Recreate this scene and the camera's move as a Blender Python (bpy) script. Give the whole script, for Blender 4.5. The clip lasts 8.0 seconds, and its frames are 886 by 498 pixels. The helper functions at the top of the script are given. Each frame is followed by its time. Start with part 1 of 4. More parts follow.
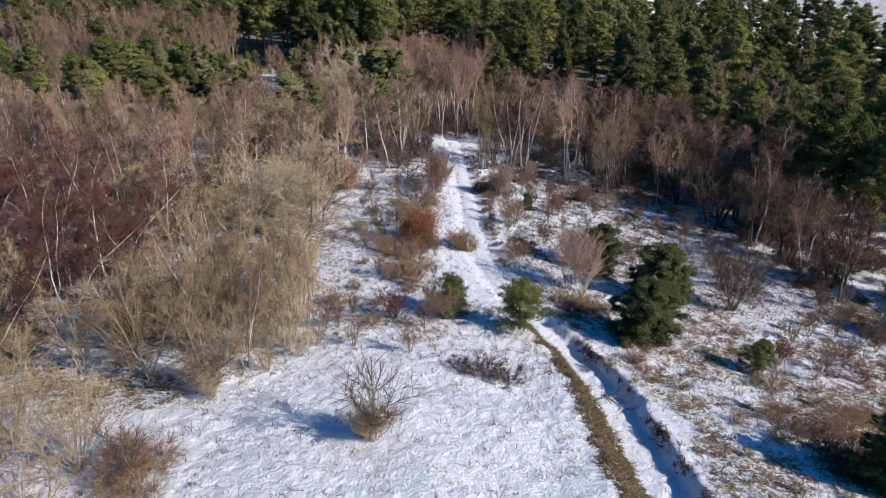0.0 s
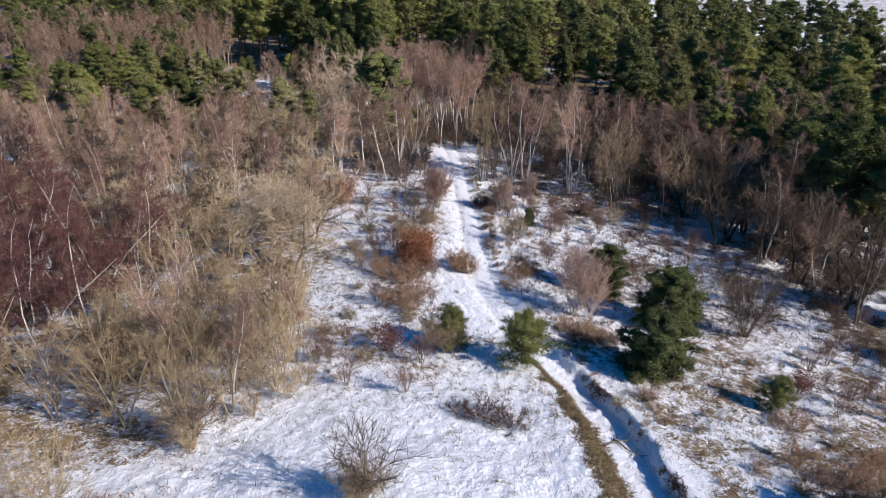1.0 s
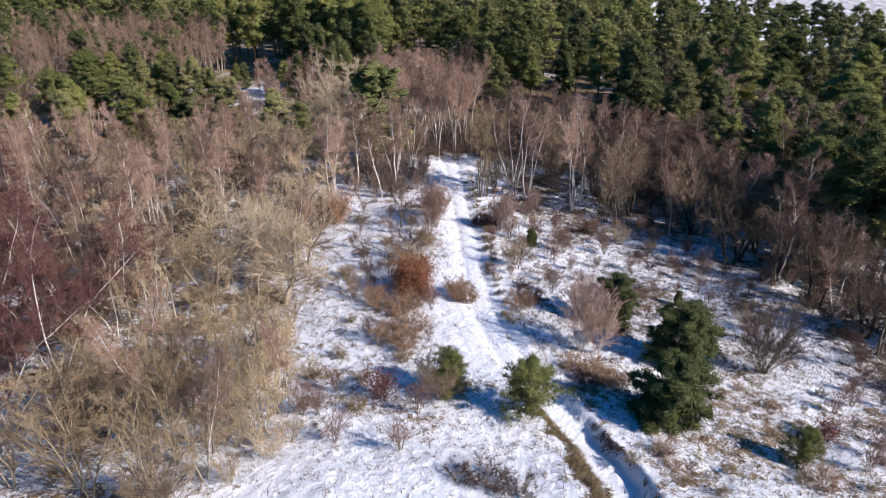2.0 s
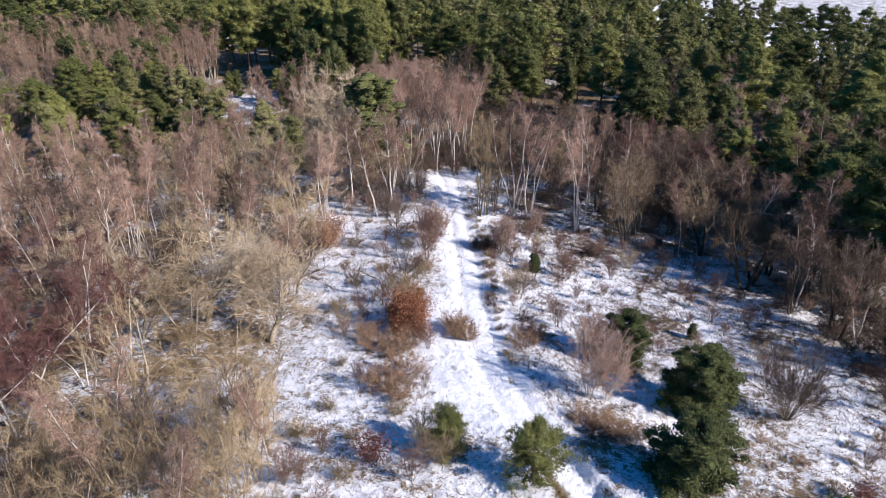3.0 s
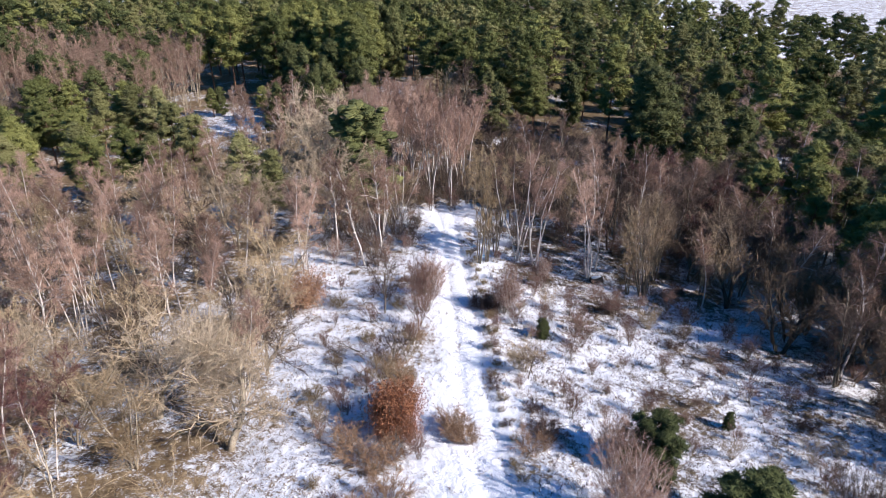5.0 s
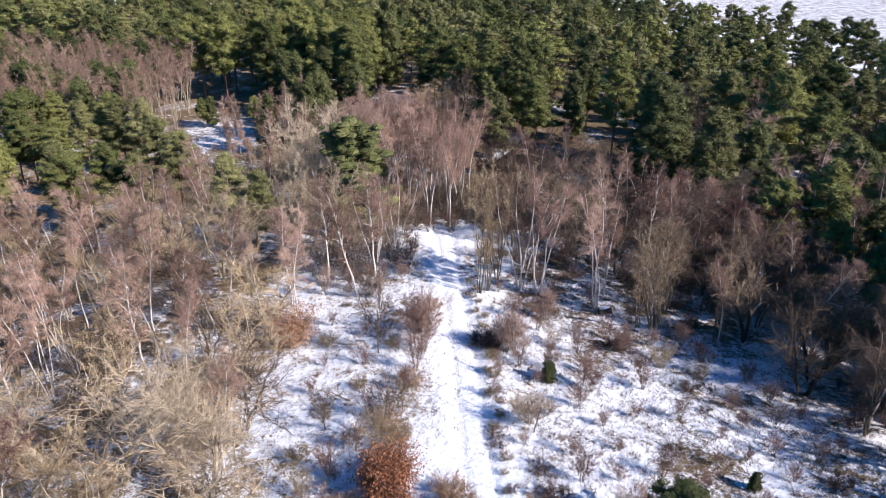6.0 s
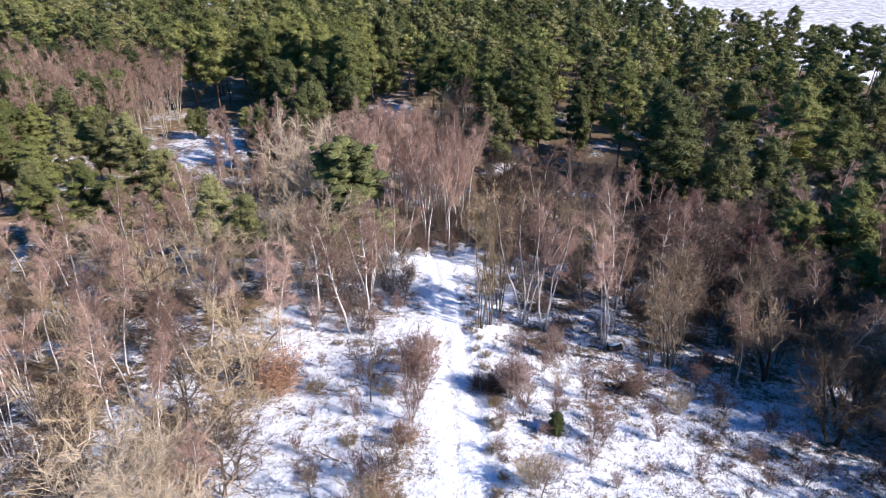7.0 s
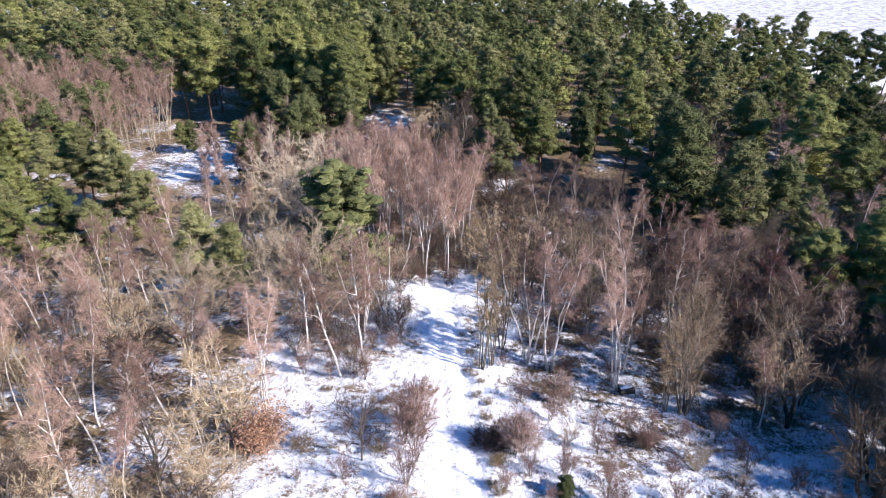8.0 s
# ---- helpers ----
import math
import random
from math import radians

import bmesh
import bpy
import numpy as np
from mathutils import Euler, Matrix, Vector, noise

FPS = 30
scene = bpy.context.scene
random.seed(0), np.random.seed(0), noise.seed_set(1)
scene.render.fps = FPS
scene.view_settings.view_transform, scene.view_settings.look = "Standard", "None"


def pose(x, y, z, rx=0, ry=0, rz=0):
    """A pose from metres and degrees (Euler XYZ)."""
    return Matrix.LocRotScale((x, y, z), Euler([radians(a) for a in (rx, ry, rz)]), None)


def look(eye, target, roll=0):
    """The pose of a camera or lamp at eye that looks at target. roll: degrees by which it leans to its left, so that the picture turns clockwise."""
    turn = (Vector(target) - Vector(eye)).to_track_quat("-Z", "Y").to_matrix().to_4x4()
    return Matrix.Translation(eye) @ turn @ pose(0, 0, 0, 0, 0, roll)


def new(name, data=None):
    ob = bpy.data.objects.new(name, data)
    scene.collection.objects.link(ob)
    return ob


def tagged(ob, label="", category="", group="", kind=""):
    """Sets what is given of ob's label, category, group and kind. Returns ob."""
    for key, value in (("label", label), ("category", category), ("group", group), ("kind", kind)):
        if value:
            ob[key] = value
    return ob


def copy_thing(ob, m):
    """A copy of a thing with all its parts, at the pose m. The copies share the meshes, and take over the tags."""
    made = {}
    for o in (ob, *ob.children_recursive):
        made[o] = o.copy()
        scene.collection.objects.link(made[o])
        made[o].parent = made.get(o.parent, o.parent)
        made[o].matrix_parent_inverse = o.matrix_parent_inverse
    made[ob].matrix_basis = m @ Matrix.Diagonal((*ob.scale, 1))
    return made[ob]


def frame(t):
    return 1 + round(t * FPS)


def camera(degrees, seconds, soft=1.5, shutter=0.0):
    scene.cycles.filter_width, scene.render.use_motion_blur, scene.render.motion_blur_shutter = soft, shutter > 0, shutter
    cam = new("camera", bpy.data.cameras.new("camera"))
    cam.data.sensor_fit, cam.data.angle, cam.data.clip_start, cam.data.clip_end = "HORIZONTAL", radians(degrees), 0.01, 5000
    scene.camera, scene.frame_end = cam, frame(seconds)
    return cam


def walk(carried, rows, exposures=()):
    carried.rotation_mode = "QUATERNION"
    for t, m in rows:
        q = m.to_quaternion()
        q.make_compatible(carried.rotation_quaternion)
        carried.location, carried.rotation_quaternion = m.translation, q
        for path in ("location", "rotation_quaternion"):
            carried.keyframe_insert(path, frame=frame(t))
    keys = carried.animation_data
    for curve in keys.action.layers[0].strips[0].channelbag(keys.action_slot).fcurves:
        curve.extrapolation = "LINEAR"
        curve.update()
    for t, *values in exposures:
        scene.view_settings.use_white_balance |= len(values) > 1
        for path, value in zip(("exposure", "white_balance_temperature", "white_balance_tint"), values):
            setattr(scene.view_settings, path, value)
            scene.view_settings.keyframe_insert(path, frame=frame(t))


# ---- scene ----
# Camera: a drone gliding forward over a snowy heath, climbing a little.
cam = camera(66.6, 8.0, soft=0.3)
METRES, EYE, TILT, LEAN, TURN = 33.0, 28.0, -27.0, 0.0, 0.0
ROWS = [
    (0.0, 0.0, 0.0, 0.0, 0.0, 0.0, -0.0),
    (0.5, 0.0008, 0.0313, 0.0229, -0.02, -0.0, 0.06),
    (1.0, 0.0019, 0.0691, 0.0498, -0.05, -0.0, 0.12),
    (1.5, 0.0034, 0.1115, 0.0796, -0.08, -0.02, 0.19),
    (3.0, 0.0094, 0.2575, 0.1781, -0.16, -0.03, 0.35),
    (3.5, 0.0119, 0.3106, 0.2134, -0.19, -0.05, 0.4),
    (4.0, 0.0143, 0.3653, 0.2494, -0.22, -0.07, 0.42),
    (4.5, 0.0171, 0.4208, 0.2863, -0.24, -0.09, 0.46),
    (6.0, 0.0241, 0.5944, 0.3997, -0.32, -0.14, 0.52),
    (6.5, 0.0265, 0.6527, 0.4391, -0.34, -0.17, 0.53),
    (7.0, 0.0285, 0.7114, 0.4783, -0.35, -0.17, 0.55),
    (7.5, 0.0305, 0.7696, 0.5188, -0.36, -0.19, 0.57),
    (8.0, 0.0333, 0.8293, 0.5575, -0.37, -0.14, 0.58),
]
EXPOSURES = [(0.0, 0.01, 5800, 15), (1.5, 0.25, 5780, 17), (3.0, 0.41, 5700, 18), (4.5, 0.45, 5650, 18), (6.0, 0.61, 5600, 19), (7.0, 0.71, 5520, 20), (8.0, 0.9, 5450, 20)]
walk(cam, [(t, pose(0, 0, EYE, TILT, LEAN, TURN) @ pose(METRES * x, METRES * y, METRES * z, 90 + pitch, roll, yaw)) for t, x, y, z, yaw, pitch, roll in ROWS], EXPOSURES)

# ---- light ----
SUN_AZ, SUN_EL = radians(-26), radians(33)  # the sun stands to the right of the walk and behind it
to_sun = Vector((math.cos(SUN_AZ) * math.cos(SUN_EL), math.sin(SUN_AZ) * math.cos(SUN_EL), math.sin(SUN_EL)))
world = bpy.data.worlds.new("winter_sky")
scene.world = world
world.use_nodes = True
wn = world.node_tree.nodes
sky = wn.new("ShaderNodeTexSky")
sky.sky_type, sky.sun_disc = "NISHITA", False
sky.sun_elevation, sky.sun_rotation = SUN_EL, math.pi / 2 - SUN_AZ
hue = wn.new("ShaderNodeHueSaturation")  # a deep, clear winter blue
hue.inputs["Saturation"].default_value = 2.4
world.node_tree.links.new(sky.outputs[0], hue.inputs["Color"])
world.node_tree.links.new(hue.outputs[0], wn["Background"].inputs[0])
wn["Background"].inputs[1].default_value = 0.08
sun = new("sun", bpy.data.lights.new("sun", "SUN"))
sun.data.energy, sun.data.angle, sun.data.color = 5.0, radians(0.53), (1.0, 0.89, 0.74)
sun.matrix_basis = look(to_sun * 300, (0, 0, 0))


# ---- materials ----
def material(name, rough=0.8):
    m = bpy.data.materials.new(name)
    m.use_nodes = True
    b = m.node_tree.nodes["Principled BSDF"]
    b.inputs["Roughness"].default_value = rough
    b.inputs["Specular IOR Level"].default_value = 0.25
    return m, m.node_tree.nodes, m.node_tree.links, b


def ramp(nodes, stops):
    r = nodes.new("ShaderNodeValToRGB")
    e = r.color_ramp.elements
    while len(e) < len(stops):
        e.new(0.5)
    for s, (p, c) in zip(e, stops):
        s.position, s.color = p, (*c, 1)
    return r


def noise_node(nodes, links, scale, detail=4, vec=None, rough=0.55):
    n = nodes.new("ShaderNodeTexNoise")
    n.inputs["Scale"].default_value, n.inputs["Detail"].default_value, n.inputs["Roughness"].default_value = scale, detail, rough
    if vec is not None:
        links.new(vec, n.inputs["Vector"])
    return n


def math_node(nodes, links, op, a, b=None, clamp=False):
    n = nodes.new("ShaderNodeMath")
    n.operation, n.use_clamp = op, clamp
    for socket, v in zip(n.inputs, (a, b)):
        if v is None:
            continue
        if isinstance(v, (int, float)):
            socket.default_value = v
        else:
            links.new(v, socket)
    return n.outputs[0]


def mix_colour(nodes, links, fac, a, b, kind="MIX"):
    n = nodes.new("ShaderNodeMix")
    n.data_type, n.blend_type = "RGBA", kind
    for socket, v in ((n.inputs[0], fac), (n.inputs[6], a), (n.inputs[7], b)):
        if isinstance(v, tuple):
            socket.default_value = (*v, 1)
        elif isinstance(v, (int, float)):
            socket.default_value = v
        else:
            links.new(v, socket)
    return n.outputs[2]


def plant_material(name, dark, mid, light, rough=0.75, trans=0.0, spread=0.5):
    """Twigs, needles or leaves: the tone drifts from plant to plant and from piece to piece."""
    m, n, l, b = material(name, rough)
    info, geo = n.new("ShaderNodeObjectInfo"), n.new("ShaderNodeNewGeometry")
    tone = n.new("ShaderNodeAttribute")
    tone.attribute_name = "tone"
    a = math_node(n, l, "MULTIPLY", math_node(n, l, "FRACT", math_node(n, l, "ADD", info.outputs["Random"], tone.outputs["Fac"])), spread)
    c = math_node(n, l, "MULTIPLY", geo.outputs["Random Per Island"], 1 - spread)
    r = ramp(n, [(0.0, dark), (0.5, mid), (1.0, light)])
    b.inputs["Specular IOR Level"].default_value = 0.08
    l.new(math_node(n, l, "ADD", a, c), r.inputs[0])
    l.new(r.outputs[0], b.inputs["Base Color"])
    if trans:
        b.inputs["Subsurface Weight"].default_value = 0.0
        t, mx = n.new("ShaderNodeBsdfTranslucent"), n.new("ShaderNodeMixShader")
        l.new(r.outputs[0], t.inputs[0])
        mx.inputs[0].default_value = trans
        l.new(b.outputs[0], mx.inputs[1])
        l.new(t.outputs[0], mx.inputs[2])
        l.new(mx.outputs[0], n["Material Output"].inputs[0])
    return m


def bark_material(name, dark, light, marks=(0.02, 0.018, 0.016), cut=0.62, scale=3.0):
    m, n, l, b = material(name, 0.85)
    co = n.new("ShaderNodeTexCoord").outputs["Object"]
    big = noise_node(n, l, scale, 5, co)
    r = ramp(n, [(0.3, dark), (0.7, light)])
    l.new(big.outputs[0], r.inputs[0])
    mp = n.new("ShaderNodeMapping")
    mp.inputs["Scale"].default_value = (4, 4, 14)
    l.new(co, mp.inputs[0])
    fine = noise_node(n, l, 1.0, 3, mp.outputs[0])
    mask = math_node(n, l, "GREATER_THAN", fine.outputs[0], cut)
    l.new(mix_colour(n, l, mask, r.outputs[0], marks), b.inputs["Base Color"])
    bump = n.new("ShaderNodeBump")
    bump.inputs["Strength"].default_value, bump.inputs["Distance"].default_value = 0.5, 0.03
    l.new(fine.outputs[0], bump.inputs["Height"])
    l.new(bump.outputs[0], b.inputs["Normal"])
    return m


def ground_material():
    m, n, l, b = material("snow_and_dry_grass", 0.7)
    co = n.new("ShaderNodeTexCoord").outputs["Object"]
    cover = n.new("ShaderNodeAttribute")
    cover.attribute_name = "bare"
    soil_and_shade = n.new("ShaderNodeAttribute")
    soil_and_shade.attribute_name = "soil_and_shade"
    patch = noise_node(n, l, 0.35, 5, co, 0.65)
    tuft = noise_node(n, l, 2.2, 6, co, 0.65)
    speck = noise_node(n, l, 9.0, 4, co, 0.7)
    s = math_node(n, l, "ADD", math_node(n, l, "MULTIPLY", patch.outputs[0], 0.45), math_node(n, l, "MULTIPLY", tuft.outputs[0], 0.55))
    s = math_node(n, l, "ADD", math_node(n, l, "MULTIPLY", s, 0.65), math_node(n, l, "MULTIPLY", speck.outputs[0], 0.35))
    # the noise lies about 0.5 +- 0.1: shift it by the cover and steepen it
    k = math_node(n, l, "ADD", math_node(n, l, "SUBTRACT", s, 0.5), math_node(n, l, "MULTIPLY", math_node(n, l, "SUBTRACT", cover.outputs["Fac"], 0.5), 0.26))
    k = math_node(n, l, "ADD", math_node(n, l, "MULTIPLY", k, 14.0), 0.5, True)
    hue = noise_node(n, l, 1.3, 5, co, 0.7)
    grass = ramp(n, [(0.25, (0.07, 0.045, 0.025)), (0.45, (0.17, 0.115, 0.06)), (0.6, (0.28, 0.205, 0.11)), (0.8, (0.15, 0.108, 0.055))])
    l.new(hue.outputs[0], grass.inputs[0])
    earth = ramp(n, [(0.3, (0.05, 0.035, 0.018)), (0.55, (0.125, 0.09, 0.045)), (0.75, (0.09, 0.085, 0.032))])
    l.new(tuft.outputs[0], earth.inputs[0])
    dry = mix_colour(n, l, soil_and_shade.outputs["Fac"], grass.outputs[0], earth.outputs[0])
    snow = ramp(n, [(0.3, (0.83, 0.85, 0.88)), (0.7, (0.93, 0.935, 0.945))])
    l.new(tuft.outputs[0], snow.inputs[0])
    l.new(mix_colour(n, l, k, snow.outputs[0], dry), b.inputs["Base Color"])
    bump = n.new("ShaderNodeBump")
    uneven = n.new("ShaderNodeAttribute")
    uneven.attribute_name = "rough"
    l.new(uneven.outputs["Fac"], bump.inputs["Strength"])
    bump.inputs["Distance"].default_value = 0.22
    l.new(math_node(n, l, "ADD", tuft.outputs[0], math_node(n, l, "MULTIPLY", speck.outputs[0], 0.15)), bump.inputs["Height"])
    l.new(bump.outputs[0], b.inputs["Normal"])
    return m


M_GROUND = ground_material()
M_BIRCH_BARK = bark_material("birch_bark", (0.48, 0.43, 0.38), (0.80, 0.73, 0.66), (0.05, 0.04, 0.035), 0.64)
M_GREY_BARK = bark_material("grey_bark", (0.10, 0.085, 0.06), (0.26, 0.22, 0.16), (0.05, 0.04, 0.03), 0.6)
M_OLIVE_BARK = bark_material("mossy_bark", (0.26, 0.21, 0.14), (0.52, 0.445, 0.32), (0.05, 0.045, 0.03), 0.62)
M_DARK_BARK = bark_material("dark_bark", (0.03, 0.025, 0.02), (0.09, 0.075, 0.06), (0.02, 0.018, 0.015), 0.6)
M_PINE_BARK = bark_material("pine_bark", (0.10, 0.06, 0.04), (0.26, 0.15, 0.09), (0.05, 0.035, 0.025), 0.6)
M_BIRCH_TWIG = plant_material("birch_twigs", (0.09, 0.057, 0.04), (0.256, 0.165, 0.119), (0.561, 0.394, 0.281))
M_PINK_TWIG = plant_material("pink_birch_twigs", (0.109, 0.067, 0.05), (0.344, 0.222, 0.165), (0.661, 0.466, 0.341))
M_OLIVE_TWIG = plant_material("olive_twigs", (0.113, 0.082, 0.044), (0.355, 0.263, 0.153), (0.818, 0.646, 0.396))
M_BROWN_TWIG = plant_material("dull_brown_twigs", (0.06, 0.043, 0.027), (0.18, 0.13, 0.084), (0.43, 0.33, 0.22))
M_GREY_TWIG = plant_material("grey_brown_twigs", (0.034, 0.024, 0.018), (0.107, 0.077, 0.059), (0.274, 0.205, 0.156))
M_RED_TWIG = plant_material("red_brown_twigs", (0.10, 0.056, 0.045), (0.215, 0.125, 0.098), (0.36, 0.23, 0.18))
M_WINE_TWIG = plant_material("dark_red_twigs", (0.062, 0.025, 0.024), (0.128, 0.062, 0.053), (0.233, 0.129, 0.109))
M_NEEDLE = plant_material("pine_needles", (0.056, 0.07, 0.023), (0.138, 0.147, 0.046), (0.274, 0.274, 0.082), 0.65, 0.05, 0.7)
# paler, yellower copy of the needles, with sunlight put into the tone
M_NEEDLE_YELLOW = plant_material("sunlit_pine_needles", (0.113, 0.115, 0.046), (0.187, 0.183, 0.069), (0.297, 0.282, 0.118), 0.65, 0.05, 0.7)
# darker copy of the needles; the tone also carries the shade of unlit crowns
M_NEEDLE_DEEP = plant_material("shaded_deep_green_pine_needles", (0.05, 0.059, 0.024), (0.111, 0.121, 0.045), (0.246, 0.243, 0.086), 0.65, 0.05, 0.5)
M_NEEDLE_DARK = plant_material("dark_pine_needles", (0.038, 0.049, 0.02), (0.079, 0.092, 0.034), (0.175, 0.185, 0.062), 0.65, 0.05, 0.6)
M_RUST_LEAF = plant_material("rust_leaves", (0.16, 0.065, 0.034), (0.31, 0.135, 0.066), (0.42, 0.215, 0.115), 0.6, 0.2, 0.15)
M_WINE_LEAF = plant_material("wine_red_leaves", (0.09, 0.03, 0.025), (0.17, 0.06, 0.05), (0.25, 0.11, 0.08), 0.6, 0.2, 0.15)
M_TAN_LEAF = plant_material("tan_leaves", (0.28, 0.15, 0.08), (0.44, 0.26, 0.15), (0.56, 0.37, 0.24), 0.6, 0.2, 0.15)
M_TAN_TWIG = plant_material("straw_twigs", (0.193, 0.147, 0.094), (0.498, 0.394, 0.259), (0.801, 0.655, 0.456))
M_BRACKEN = plant_material("dead_bracken", (0.2, 0.125, 0.078), (0.33, 0.215, 0.13), (0.44, 0.31, 0.2), 0.8, 0.1, 0.15)
M_STRAW = plant_material("dry_grass", (0.13, 0.095, 0.05), (0.24, 0.18, 0.095), (0.36, 0.29, 0.17), 0.8, 0.1, 0.1)
M_HEATHER = plant_material("dark_heather", (0.055, 0.036, 0.03), (0.11, 0.073, 0.058), (0.17, 0.115, 0.09), 0.8, 0.0, 0.1)

# ---- ground ----
PATH_Y = (-10, 10, 18, 21, 24, 27, 30, 33.5, 36, 39, 43, 49.5, 62, 74, 84, 92, 110, 139, 170)
PATH_X = (10.2, 9.2, 8.9, 8.75, 8.65, 8.5, 7.9, 6.7, 5.5, 4.4, 3.6, 2.8, 2.6, 2.0, 1.6, 0.6, -2.0, -6.0, -9.0)


def smooth(a, b, v):
    t = np.clip((np.asarray(v, float) - a) / (b - a), 0, 1)
    return t * t * (3 - 2 * t)


def path_x(y):
    """The middle of the track, rounded off."""
    y = np.asarray(y, float)
    return sum(np.interp(y + d, PATH_Y, PATH_X) for d in (-3, -1.5, 0, 1.5, 3)) / 5


def lumps(x, y, size, seed):
    """Soft rolling bumps from a few crossed waves, about -1 to 1."""
    rng = np.random.default_rng(seed)
    z = 0
    for k in range(7):
        a, f, p = rng.uniform(0, math.pi), rng.uniform(0.7, 1.6) * 2 * math.pi / size, rng.uniform(0, 6.3, 2)
        u, v = x * np.cos(a) + y * np.sin(a), y * np.cos(a) - x * np.sin(a)
        z = z + np.sin(u * f + p[0] + 1.3 * np.sin(v * f * 0.6 + p[1]))
    return z / 4.0


def hill(x, y):
    """The slope without the sunken track."""
    x, y = np.asarray(x, float), np.asarray(y, float)
    fall = 11.88 * np.exp(-(np.maximum(y, -20) - 20) / 50)
    r = 60 * np.tanh(x / 60)
    side = 1 - 0.65 * smooth(72, 150, y)
    return -2.38 + fall + side * (-0.073 * r - 0.091 * np.sqrt(r * r + 36))


def ground_z(x, y):
    x, y = np.asarray(x, float), np.asarray(y, float)
    off = x - path_x(y)
    near = 1 - smooth(31, 40, y)
    z = hill(x, y)
    # sunken track: a grassy bank on its left, a low broken edge on its right
    jag = 0.16 * lumps(x, y, 4.1, 21) + 0.07 * lumps(x, y, 1.3, 22)
    wide = 1 - 0.3 * smooth(22, 30, y)
    left = smooth(-2.4 * wide + jag, -0.85, off)
    right = smooth(0.85 + jag, 1.45 + jag, off)
    floor = left * (1 - right)
    z = z + near * (0.25 * smooth(-5.0, -2.4, off) * (1 - left) - 0.9 * floor - 0.12 * left * right * (1 - smooth(1.5, 8, off)))
    z = z + near * floor * 0.04 * lumps(x, y, 1.3, 23)
    # the track further on is only trodden flat
    rut = np.exp(-((np.abs(off) - 0.75) / 0.22) ** 2)
    z = z - (1 - near) * (0.10 * (1 - smooth(1.0, 1.6, np.abs(off))) + 0.09 * rut) * (1 - smooth(95, 120, y))
    calm = 1 - 0.85 * (1 - smooth(1.0, 1.8, np.abs(off)))
    z = z + calm * (0.10 * lumps(x, y, 7, 1) + 0.045 * lumps(x, y, 1.7, 2) + 0.045 * lumps(x, y, 0.75, 3)) * (1 - smooth(150, 220, y))
    return z


def gz(x, y):
    return float(ground_z(x, y))


def part(name, data, mat, parent, label=""):
    data.materials.append(mat) if not data.materials else None
    ob = new(name, data)
    ob.parent = parent
    return tagged(ob, label)


def steps(edges):
    """Grid lines from (start, spacing) stretches."""
    out = []
    for (a, s), (b, _) in zip(edges, edges[1:]):
        out += list(np.arange(a, b - 1e-6, s))
    return np.array(out + [edges[-1][0]])


